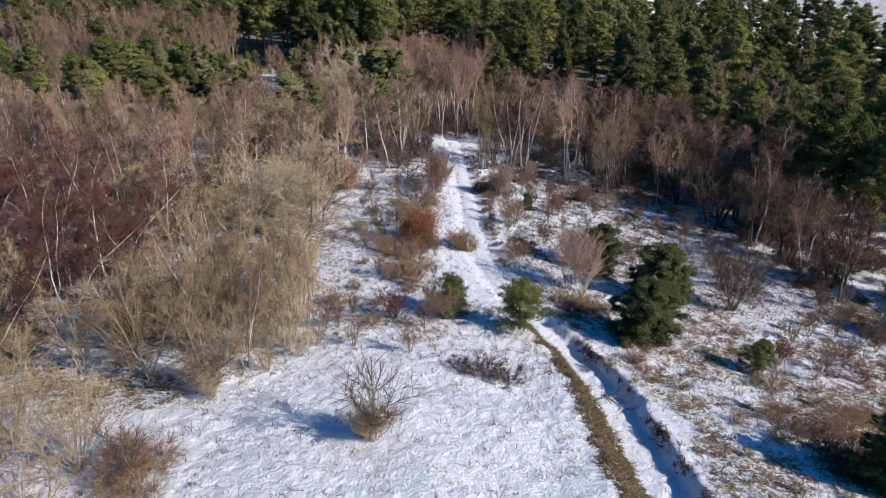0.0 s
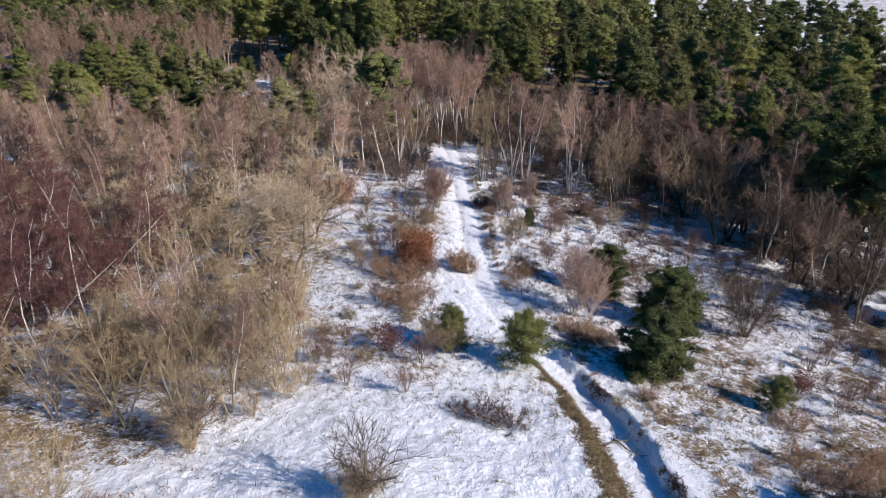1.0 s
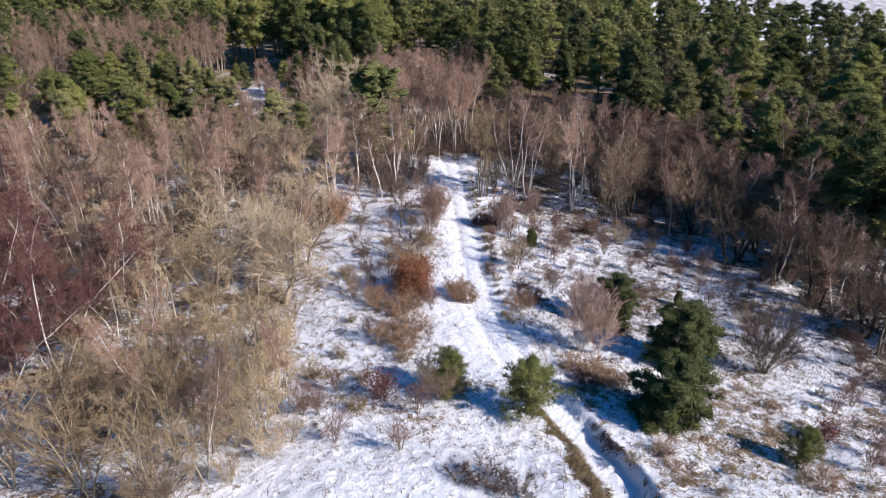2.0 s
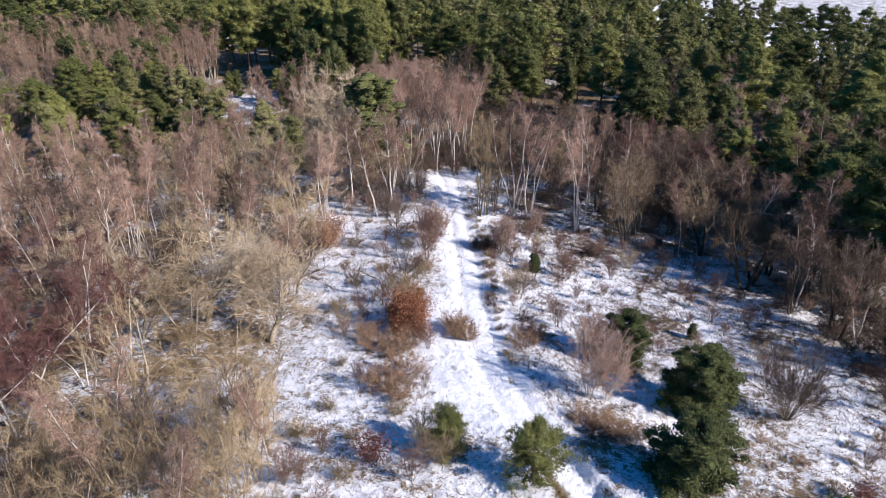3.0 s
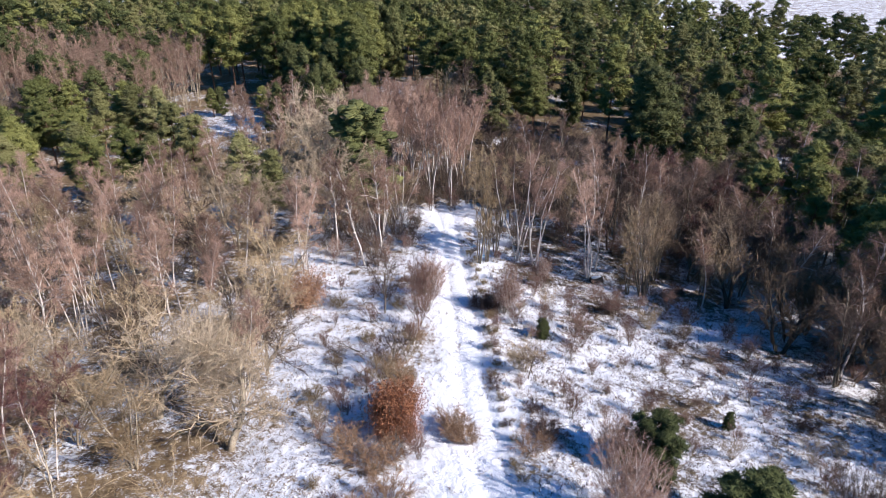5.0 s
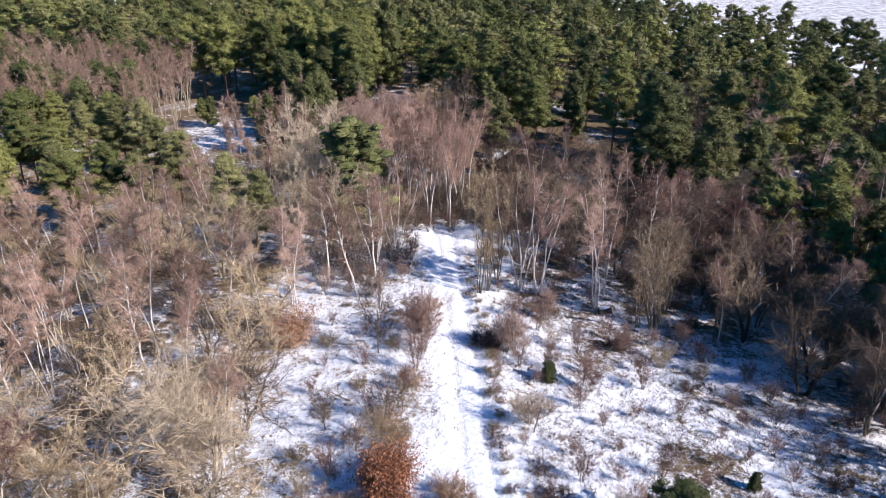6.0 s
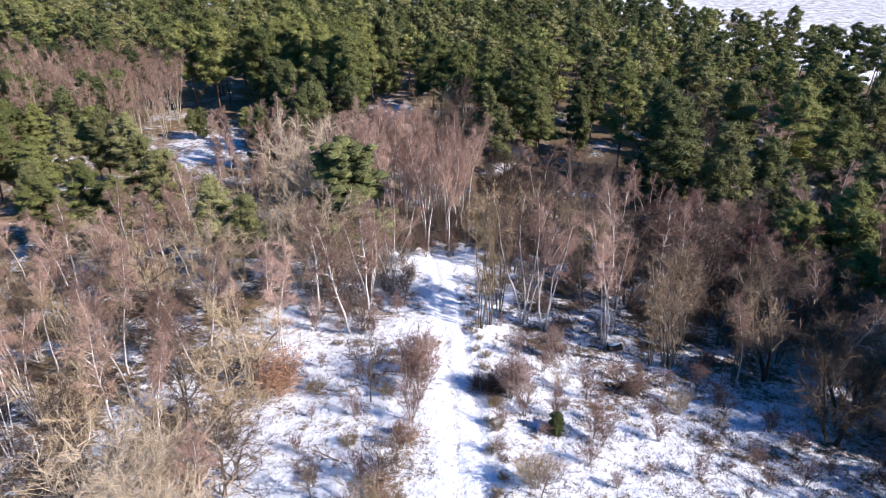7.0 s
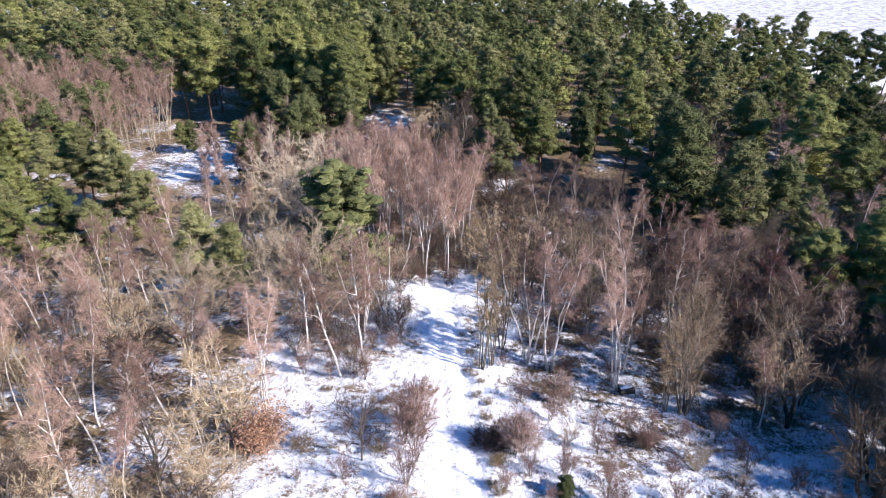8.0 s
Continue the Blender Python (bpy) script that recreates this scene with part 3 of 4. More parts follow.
birch_clump = kinds(bare_tree, 3, 10, first=20, name="birch_tree", barks=BIRCH_BARKS, twig_mat=M_PINK_TWIG, label="slender many-stemmed birch with white stems and pink twigs", category="tree",
                    stems=4, fan=0.10, limbs=26, limb_len=0.17, rise=1.9, crown_from=0.45, twigs=8500, twig_len=0.4, droop=-0.05, radius=0.085, twig_w=0.011, wobble=0.1, subs=13)
thin_birch = kinds(bare_tree, 3, 10, first=30, name="birch_tree", barks=BIRCH_BARKS, twig_mat=M_PINK_TWIG, label="thin young birch with pale trunk and pink-brown twigs", category="tree",
                   limbs=20, limb_len=0.2, rise=1.7, crown_from=0.42, twigs=4800, twig_len=0.4, droop=0.0, radius=0.072, twig_w=0.011, wobble=0.09, subs=13)
far_birch = kinds(bare_tree, 4, 10, first=32, name="birch_tree", barks=OLIVE_BARKS, twig_mat=M_BIRCH_TWIG, label="distant birch", category="tree", stems=2, fan=0.05, limbs=14, limb_len=0.16, rise=2.0, subs=2, crown_from=0.4, twigs=1300, twig_len=0.75, droop=-0.05, radius=0.06, twig_w=0.02)
red_birch = kinds(bare_tree, 3, 9, first=35, name="birch_tree", barks=BIRCH_BARKS, twig_mat=M_WINE_TWIG, label="leafless birch with a dense dark red-brown crown", category="tree",
                  stems=2, fan=0.08, limbs=24, limb_len=0.26, rise=1.4, crown_from=0.3, twigs=9000, twig_len=0.38, droop=-0.05, radius=0.06, twig_w=0.012, wobble=0.2, subs=12)
grey_tree = kinds(bare_tree, 4, 9, first=40, name="bare_tree", barks=GREY_BARKS, twig_mat=M_GREY_TWIG, label="leafless tree with grey-brown bark and dense twigs", category="tree",
                  stems=2, fan=0.12, limbs=24, limb_len=0.36, rise=1.25, profile=0.3, leader=0.74, crown_from=0.2, twigs=8000, twig_len=0.36, droop=0.0, radius=0.11, twig_w=0.012, wobble=0.15, subs=12)
olive_tree = kinds(bare_tree, 4, 9, first=50, name="willow_tree", barks=OLIVE_BARKS, twig_mat=M_OLIVE_TWIG, label="leafless sallow with mossy olive bark and straw-coloured twigs", category="tree",
                   stems=3, fan=0.24, limbs=27, limb_len=0.34, rise=1.3, profile=0.3, leader=0.74, crown_from=0.1, subs=13, twigs=8000, twig_len=0.32, droop=0.05, radius=0.085, twig_w=0.011, wobble=0.14, thick=0.36)
round_tree = kinds(bare_tree, 2, 9, first=56, name="willow_tree", barks=OLIVE_BARKS, twig_mat=M_TAN_TWIG, label="broad round leafless sallow with pale straw-coloured twigs", category="tree",
                   stems=3, fan=0.2, limbs=33, limb_len=0.44, rise=1.1, profile=0.2, leader=0.66, crown_from=0.12, subs=9, twigs=18000, twig_len=0.45, droop=0.08, radius=0.11, twig_w=0.012, wobble=0.13, thick=0.26)
oak = kinds(bare_tree, 2, 10, first=60, name="oak_tree", barks=OLIVE_BARKS, twig_mat=M_TAN_TWIG, label="broad leafless oak with crooked mossy limbs", category="tree",
            limbs=24, limb_len=0.5, rise=0.95, crown_from=0.25, profile=0.12, subs=20, twigs=15000, twig_len=0.42, twig_w=0.012, droop=0.0, radius=0.22, wobble=0.2, thick=0.27, leader=0.58)
vase_tree = kinds(bare_tree, 2, 10, first=64, name="sallow_tree", barks=GREY_BARKS, twig_mat=M_BROWN_TWIG, label="leafless sallow with several upright dark stems and a dull brown crown", category="tree",
                  stems=5, fan=0.13, limbs=50, limb_len=0.24, rise=1.9, profile=0.25, leader=0.85, crown_from=0.35, subs=13, twigs=13000, twig_len=0.36, droop=0.08, radius=0.13, twig_w=0.011, wobble=0.09, thick=0.4)
old_tree = kinds(bare_tree, 2, 10, first=67, name="crab_apple_tree", barks=(M_DARK_BARK, M_GREY_BARK), twig_mat=M_BROWN_TWIG, label="leaning leafless tree with a dark trunk and dense rounded crown", category="tree",
                 stems=2, fan=0.2, lean=0.25, limbs=30, limb_len=0.38, rise=1.7, profile=0.2, leader=0.72, crown_from=0.3, subs=20, twigs=6500, twig_len=0.38, droop=0.05, radius=0.2, twig_w=0.012, wobble=0.12, thick=0.5)
pole_tree = kinds(bare_tree, 3, 10, first=70, name="alder_tree", barks=GREY_BARKS, twig_mat=M_OLIVE_TWIG, label="tall thin alder stems with sparse upright twigs", category="tree",
                  stems=4, fan=0.06, limbs=30, limb_len=0.10, rise=2.4, crown_from=0.3, twigs=1500, twig_len=0.6, droop=0.15, radius=0.07)
small_tree = kinds(bare_tree, 2, 5, first=80, name="bare_sapling", barks=GREY_BARKS, twig_mat=M_GREY_TWIG, label="small leafless tree with spreading grey branches", category="tree",
                   limbs=18, limb_len=0.4, rise=1.0, profile=0.15, leader=0.6, crown_from=0.3, twigs=3200, twig_len=0.3, droop=0.05, radius=0.05, twig_w=0.007, subs=12, thick=0.4)
PINE_LABEL = "tall Scots pine with bare trunk and bushy green crown"
FAR_PINE = dict(name="pine_tree", label=PINE_LABEL, branches=22, pads=3, needles=34, pad=0.92, core=0.6, blade=0.55, thin=0.22, crown_from=0.4, spread=0.26, flat=0.6)
pine_far = kinds(pine, 3, 12, first=100, mat=M_NEEDLE, **FAR_PINE) + kinds(pine, 2, 12, first=104, mat=M_NEEDLE_YELLOW, **FAR_PINE) + kinds(pine, 2, 12, first=107, mat=M_NEEDLE_DARK, **FAR_PINE)
pine_near = kinds(pine, 5, 11, first=110, name="pine_tree", mat=M_NEEDLE, label=PINE_LABEL, branches=38, pads=4, needles=55, pad=0.72, blade=0.5, thin=0.14, crown_from=0.34, spread=0.28, flat=0.6, core=0.6)
pine_yellow = kinds(pine, 2, 11, first=120, name="pine_tree", mat=M_NEEDLE_YELLOW, label="Scots pine with yellow-green needles", branches=36, pads=4, needles=55, pad=0.7, blade=0.5, thin=0.14, crown_from=0.3, spread=0.26, flat=0.6, core=0.6)
pine_dark = kinds(pine, 3, 11, first=130, name="pine_tree", mat=M_NEEDLE_DEEP, label="dense dark green pine with a broad crown", branches=60, pads=4, needles=50, pad=0.8, blade=0.5, thin=0.14, crown_from=0.1, spread=0.26, flat=0.8, core=0.55)
pine_dome = kinds(pine, 1, 11, first=136, name="pine_tree", mat=M_NEEDLE_DEEP, label="dense dark green pine with a domed crown", branches=64, pads=5, needles=60, pad=0.75, blade=0.4, thin=0.12, crown_from=0.12, spread=0.29, flat=0.7, core=0.95, shape="dome")
pine_bushy = kinds(pine, 2, 4.5, first=140, name="young_pine", mat=M_NEEDLE_DARK, label="bushy young dark green pine growing from the snow", branches=80, pads=3, needles=70, pad=0.42, blade=0.26, thin=0.2, flat=0.7, crown_from=0.02, spread=0.36, shape="dome", radius=0.09, core=0.55)
pine_small = kinds(pine, 2, 3.2, first=150, name="young_pine", mat=M_NEEDLE, label="small open young pine with yellowish needles", branches=60, pads=3, needles=44, pad=0.27, blade=0.3, thin=0.07, flat=0.8, crown_from=0.25, spread=0.36, radius=0.06, shape="dome", core=0.2)
red_shrub = kinds(shrub, 3, 2.4, first=200, name="birch_shrub", bark=M_GREY_BARK, twig_mat=M_RED_TWIG, label="leafless reddish-brown twiggy shrub in the snow", stems=14, spread=0.35, twigs=3600, twig_w=0.008, stem_r=0.013, twig_len=0.24, sides=7)
grey_shrub = kinds(shrub, 3, 2.6, first=210, name="bare_shrub", bark=M_GREY_BARK, twig_mat=M_GREY_TWIG, label="rounded leafless grey-brown shrub", stems=26, spread=0.9, twigs=5000, twig_w=0.009, stem_r=0.014, twig_len=0.28, sides=6)
round_shrub = kinds(shrub, 2, 4, first=215, name="bare_shrub", bark=M_GREY_BARK, twig_mat=M_GREY_TWIG, label="large rounded leafless shrub with grey-brown twigs", stems=64, spread=1.0, twigs=13000, twig_len=0.36, twig_w=0.011, stem_r=0.013, sides=6)
pink_shrub = kinds(shrub, 3, 3.6, first=218, name="birch_shrub", bark=M_BIRCH_BARK, twig_mat=M_PINK_TWIG, label="clump of young birch stems with a haze of pinkish twigs", stems=16, spread=0.4, twigs=9000, twig_len=0.26, twig_w=0.008, stem_r=0.014, sides=8)
olive_shrub = kinds(shrub, 3, 2.4, first=220, name="sallow_shrub", bark=M_OLIVE_BARK, twig_mat=M_OLIVE_TWIG, label="leafless olive-brown sallow shrub", stems=18, spread=0.7, twigs=3500, twig_w=0.01, stem_r=0.014, twig_len=0.3, sides=6)
thicket_shrub = kinds(shrub, 3, 3.6, first=225, name="sallow_shrub", bark=M_OLIVE_BARK, twig_mat=M_OLIVE_TWIG, label="tall leafless sallow thicket with straw-brown twigs", stems=28, spread=0.75, twigs=7000, twig_len=0.3, twig_w=0.01, stem_r=0.015, sides=8)
rust_shrub = kinds(shrub, 2, 2.6, first=230, name="beech_shrub", bark=M_GREY_BARK, twig_mat=M_RED_TWIG, label="shrub holding dense rust-orange dead leaves", stems=18, spread=0.5, twigs=900, twig_w=0.009, leaves=M_RUST_LEAF, leaf_n=2600, leaf_size=0.15)
wine_shrub = kinds(shrub, 2, 1.6, first=240, name="oak_shrub", bark=M_GREY_BARK, twig_mat=M_RED_TWIG, label="low shrub with dark red-brown clinging leaves", stems=12, spread=0.5, twigs=300, leaves=M_WINE_LEAF, leaf_n=1200, leaf_size=0.10)
tan_shrub = kinds(shrub, 2, 2.0, first=250, name="oak_shrub", bark=M_GREY_BARK, twig_mat=M_RED_TWIG, label="shrub with pale tan dead leaves", stems=14, spread=0.45, twigs=500, twig_w=0.009, leaves=M_TAN_LEAF, leaf_n=2400, leaf_size=0.10)
bracken = kinds(shrub, 3, 1.0, first=260, name="bracken_clump", bark=M_BRACKEN, twig_mat=M_BRACKEN, label="clump of dead orange-brown bracken and grass", category="bracken", stems=24, spread=1.1, twigs=1500, twig_len=0.3, twig_w=0.013, stem_r=0.007, low=0.1)
heather = kinds(shrub, 3, 0.7, first=270, name="heather_clump", bark=M_HEATHER, twig_mat=M_HEATHER, label="low dark brown heather clump", category="heather", stems=24, spread=1.3, twigs=1200, twig_len=0.25, twig_w=0.011, stem_r=0.005, low=0.15)
straw = kinds(shrub, 2, 0.9, first=280, name="grass_tussock", bark=M_STRAW, twig_mat=M_STRAW, label="tussock of pale dry grass", category="grass", stems=18, spread=0.9, twigs=1100, twig_len=0.36, twig_w=0.012, stem_r=0.006, low=0.05)


def row(obs, spots, seed, wide=1.0, lean=2.6, group=""):
    rng = np.random.default_rng(seed)
    for x, y, h in spots:
        plant(obs, x, y, h, rng, wide, lean, group)


# ---- the foreground mound and the sunken track ----
row(small_tree, [(-2.9, 20.6, 4.6), (-10.3, 24.0, 4.0), (-10.9, 17.6, 3.0)], 1, 1.2)
row(olive_shrub, [(-2.7, 20.5, 1.8), (-3.2, 20.9, 1.6), (-10.4, 23.8, 1.5)], 47, 0.9)
row(thicket_shrub, [(-2.75, 21.0, 1.7), (-3.2, 20.7, 1.4), (-10.6, 24.4, 1.4), (0.3, 33.8, 2.2), (-0.3, 34.4, 1.8)], 2)
row(olive_tree, [(-10.4, 24.2, 6.2), (-14.1, 26.1, 7.0), (-17.7, 26.8, 6.6), (-8.2, 30.8, 6.0), (-11.4, 28.2, 6.4), (-8.6, 34.4, 6.2), (-9.2, 38.2, 5.6), (-16.0, 29.4, 6.8), (-13.0, 31.4, 6.6), (-10.8, 34.8, 6.6)], 70, 0.8)
row(thin_birch, [(-9.6, 27.4, 6.4), (-12.6, 29.4, 7.2), (-7.4, 32.6, 5.8)], 71)
row(pine_bushy, [(12.1, 34.2, 4.1), (15.1, 41.4, 4.4), (18.9, 20.6, 3.6)], 3, 1.3)
row(pine_bushy, [(12.1, 46.2, 3.8)], 76, 1.2)
row(pine_small, [(17.7, 31.2, 2.2)], 48, 1.25)
row(heather, [(17.2, 22.6, 0.8), (18.4, 22.6, 0.9), (15.6, 23.8, 0.6), (17.6, 21.4, 0.8)], 49, 1.4)
row(bracken, [(18.6, 24.8, 0.9), (19.8, 25.8, 0.9), (21.0, 26.6, 0.9), (16.8, 24.4, 0.6), (19.4, 23.2, 0.8)], 60, 1.3)
row(small_tree, [(16.7, 23.0, 2.2)], 61)
row(olive_shrub, [(-8.6, 26.8, 1.4), (-11.8, 25.6, 1.6), (-7.4, 28.6, 1.6), (-6.8, 30.0, 1.5), (-9.2, 29.6, 1.8)], 62)
row(pine_bushy, [(18.7, 51.4, 1.3), (8.2, 60.8, 1.7), (8.5, 61.4, 1.2)], 38, 0.8)
row(red_shrub, [(5.6, 64.3, 3.0), (6.2, 64.6, 2.8), (4.2, 64.8, 1.4), (14.3, 66.0, 1.8), (15.2, 66.4, 1.6), (9.6, 70.2, 2.2), (11.2, 65.2, 2.4), (10.0, 46.6, 3.0), (10.8, 46.0, 2.8)], 39)
row(heather, [(4.6, 64.9, 1.2), (3.8, 65.2, 1.0), (5.4, 65.4, 1.1), (6.6, 48.8, 0.9), (6.9, 48.2, 0.9), (14.8, 66.8, 1.1)], 40, 1.4)
row(small_tree, [(20.6, 64.3, 2.8), (19.4, 62.0, 2.2)], 41)
row(pine_small, [(4.5, 32.9, 3.3), (0.6, 34.6, 2.6)], 4, 1.35)
row(wine_shrub, [(-2.9, 33.8, 1.7), (20.6, 33.6, 1.4)], 5)
row(heather, [(2.0, 27.2, 0.9), (3.2, 26.6, 0.8), (0.9, 27.4, 0.6), (8.4, 37.2, 0.7)], 6, 1.4)
row(pink_shrub, [(8.9, 41.4, 4.6), (9.6, 42.6, 4.3), (9.9, 41.2, 3.6), (-0.2, 65.6, 4.0), (6.2, 63.8, 3.4), (5.7, 64.3, 3.2), (9.6, 70.2, 2.6), (10.0, 46.6, 3.2)], 43)
row(red_shrub, [(-6.0, 32.0, 1.8), (-5.4, 34.5, 1.6)], 7)
row(round_shrub, [(20.8, 41.3, 4.9)], 8, 0.75)
row(bracken, [(9.0, 38.2, 1.0), (10.3, 37.0, 0.9), (8.0, 38.8, 0.9), (9.6, 37.4, 0.8), (11.0, 31.0, 0.8), (18.2, 29.6, 1.0), (16.4, 25.6, 1.1), (18.0, 24.0, 1.2)], 9, 1.3)

# ---- beside the track ----
row(rust_shrub, [(-1.8, 47.6, 2.6), (-1.1, 47.0, 1.5), (-2.5, 48.6, 2.3), (-1.4, 49.2, 2.4), (-2.6, 47.2, 1.4)], 10, 0.85)
row(bracken, [(1.2, 48.5, 1.5), (1.6, 47.9, 1.5), (2.1, 47.4, 1.2), (1.3, 47.4, 1.0)], 77, 0.9)
row(bracken, [(-3.0, 40.6, 1.3), (-2.0, 39.6, 1.3), (-1.8, 42.0, 1.4), (-4.0, 45.6, 1.4), (5.6, 47.0, 1.2), (-4.6, 47.2, 1.2)], 12, 1.2)
row(red_shrub, [(-4.4, 41.0, 1.6), (-5.2, 50.0, 2.2), (-4.0, 52.0, 2.0), (5.2, 65.2, 2.2), (8.6, 62.4, 2.4), (10.6, 60.6, 2.2)], 13)
row(bracken, [(-2.2, 50.2, 1.4), (-2.0, 51.4, 1.2), (-1.7, 52.8, 1.1), (-2.4, 54.0, 1.0), (-2.4, 55.0, 1.1), (-1.0, 59.0, 1.2), (-2.6, 44.6, 1.2), (-1.9, 45.6, 1.3), (0.2, 70.0, 1.2)], 63, 1.1)
row(red_shrub, [(-1.4, 58.2, 2.0), (-0.9, 61.0, 3.0), (-0.4, 63.4, 3.6), (-0.8, 66.4, 3.4), (-1.2, 64.6, 3.6), (-0.4, 68.4, 2.2), (4.4, 58.2, 1.4), (4.8, 61.0, 1.6)], 64)
rng = np.random.default_rng(67)
for x, y in fill([(28.5, 54), (34, 50), (40, 56), (38, 68), (30.5, 64)], 3.0, rng):
    plant(heather if rng.uniform() < 0.5 else grey_shrub, x, y, rng.uniform(0.8, 1.9), rng, group="undergrowth")
rng = np.random.default_rng(65)
for y in np.arange(44, 80, 1.1):  # tufts along the right verge of the track
    x = float(path_x(y)) + 1.7 + rng.normal() * 0.35
    plant(straw if rng.uniform() < 0.65 else heather, x, y + rng.normal() * 0.3, rng.uniform(0.25, 0.6), rng, 1.3, group="tufts along the track")
row(small_tree, [(-3.6, 63.0, 6.2), (-2.6, 54.6, 4.6), (-6.0, 54.0, 3.2), (6.4, 54.6, 3.4)], 14)
row(olive_shrub, [(-3.0, 52.6, 2.6), (-1.6, 56.0, 2.2), (-6.4, 48.4, 1.8), (6.2, 55.4, 2.4)], 15)
row(tan_shrub, [(-9.6, 64.6, 3.0), (-9.9, 63.6, 2.4)], 16)

# ---- birches at the end of the clearing ----
row(birch_clump, [(-10.2, 67.4, 10.2), (8.0, 75.6, 12.2), (9.5, 74.6, 11.8), (14.2, 73.4, 11.6)], 17, 1.1)
row(birch, [(-8.9, 74.3, 9.6), (-6.0, 72.0, 10.0), (-4.6, 74.0, 10.4), (15.4, 75.4, 9.0), (21.0, 82.0, 11.0), (17.6, 83.0, 11.0)], 18)
row(birch_clump, [(-5.0, 77.4, 9.6), (-3.4, 80.2, 9.4)], 46)
rng = np.random.default_rng(16)
for x, y in fill([(-10, 72), (-5.5, 71), (-2.2, 75), (-1.4, 86), (-6, 88), (-10, 84)], 1.5, rng):
    pick = rng.uniform()
    plant(grey_shrub if pick < 0.4 else red_shrub if pick < 0.8 else pink_shrub, x, y, rng.uniform(1.3, 2.6), rng, group="undergrowth")
row(pole_tree, [(4.2, 73.6, 10.5), (5.0, 74.6, 11.0), (6.0, 77.0, 10.5), (17.4, 70.8, 8.5), (19.0, 70.8, 9.0), (23.6, 69.8, 7.5)], 19)
row(vase_tree, [(18.7, 70.6, 10.4), (20.8, 74.4, 9.6)], 20)
rng = np.random.default_rng(15)
for x, y in fill([(4, 73.5), (12, 73), (23, 72), (30, 74), (30, 82), (5, 82)], 3.0, rng):
    pick = rng.uniform()
    plant(grey_shrub if pick < 0.5 else heather if pick < 0.7 else red_shrub, x, y, rng.uniform(1.2, 2.4) * (0.5 if 0.5 <= pick < 0.7 else 1), rng, group="undergrowth")
for x, y in fill([(9, 75), (14, 72), (24, 74), (30, 76), (30, 82), (9, 82)], 9.0, rng, [(14.4, 73, 3), (8.2, 75.4, 3)]):
    pick = rng.uniform()
    plant(birch_clump if pick < 0.5 else grey_tree if pick < 0.8 else pole_tree, x, y, rng.uniform(6, 8), rng, group="edge of the pine wood")
row(old_tree, [(26.4, 70.4, 10.4), (27.6, 62.6, 9.6), (29.0, 64.4, 9.4), (31.6, 66.6, 9.6), (31.8, 59.4, 10.0), (31.4, 54.0, 9.0), (32.4, 49.0, 8.6)], 21)
row(thin_birch, [(23.8, 69.4, 8.4)], 75)
# tall trees added at the wood edge to cast soft shade over the clearing
row(grey_tree, [(29.6, 58.0, 11.0), (31.6, 46.0, 11.0)], 79, 0.8)
row(birch, [(33.4, 54.8, 7.0), (31.8, 52.4, 6.4)], 82, 1.1)
# two tall birches, added likewise for their long shadows
row(birch, [(28.8, 67.2, 11.5), (32.4, 62.6, 12.0)], 80)
rng = np.random.default_rng(5)
for x, y in fill([(-4.5, 91), (-1.0, 88), (2.6, 89), (4.6, 100), (4, 106), (-10, 106), (-8, 95)], 1.7, rng):
    plant(thin_birch, x, y, rng.uniform(10, 12), rng, group="birch grove")
# brush under the grove, also added to darken its shaded floor
for x, y in fill([(-4, 88), (-1, 87), (3, 87.5), (4, 100), (-6, 104)], 1.6, rng):
    plant(grey_shrub if rng.uniform() < 0.7 else red_shrub, x, y, rng.uniform(1.4, 2.8), rng, group="undergrowth")
for x, y in fill([(3.8, 86), (8, 84), (10, 105), (4, 106)], 3.4, rng):
    plant(grey_tree if rng.uniform() < 0.6 else pole_tree, x, y, rng.uniform(4.5, 7), rng, group="edge of the pine wood")
# understory whose dark twigs also fill in for black shade on the snow
for x, y in fill([(5, 90), (22, 92), (32, 96), (38, 108), (8, 122), (2, 112)], 3.4, rng):
    plant(grey_shrub if rng.uniform() < 0.6 else red_shrub, x, y, rng.uniform(1.2, 2.6), rng, group="undergrowth")
row(pine_dome, [(-7.6, 87.6, 11.8)], 22, 1.2)
row(pine_yellow, [(-19.0, 84.4, 9.8), (-16.8, 82.0, 8.4)], 23, 1.15)
row(round_tree, [(-8.6, 80.4, 10.6), (-12.0, 81.6, 10.8), (-18.6, 76.4, 10.4), (-11.8, 103.0, 11.6), (-14.6, 105.0, 11.4)], 24, 1.05)

# ---- the leafless wood on the slope ----
row(oak, [(-10.7, 46.4, 9.0), (-15.8, 49.6, 9.0), (-20.8, 51.0, 9.4)], 25, 1.05)
OAKS = [(-11.6, 40.6, 3.6), (-15.4, 41.4, 3.0), (-9.4, 78, 4.5), (-12, 78, 5), (-18.6, 74, 4), (-10.7, 46.4, 4), (-15.8, 49.6, 4), (-20.8, 51.0, 4), (-17.0, 78, 5), (-7, 82, 5)]
WOOD = [(-8.5, 36), (-13, 33), (-19, 28.5), (-30, 20), (-42, 38), (-50, 60), (-54, 82), (-22, 84), (-11.5, 78), (-11.5, 62), (-10, 50), (-13, 40)]
rng = np.random.default_rng(78)
for x, y in fill([(21.5, 76), (29, 73), (34, 80), (33, 92), (23, 90)], 3.0, rng):
    pick = rng.uniform()
    plant(grey_tree if pick < 0.55 else vase_tree if pick < 0.75 else red_birch, x, y, rng.uniform(8.5, 11), rng, group="edge of the pine wood")
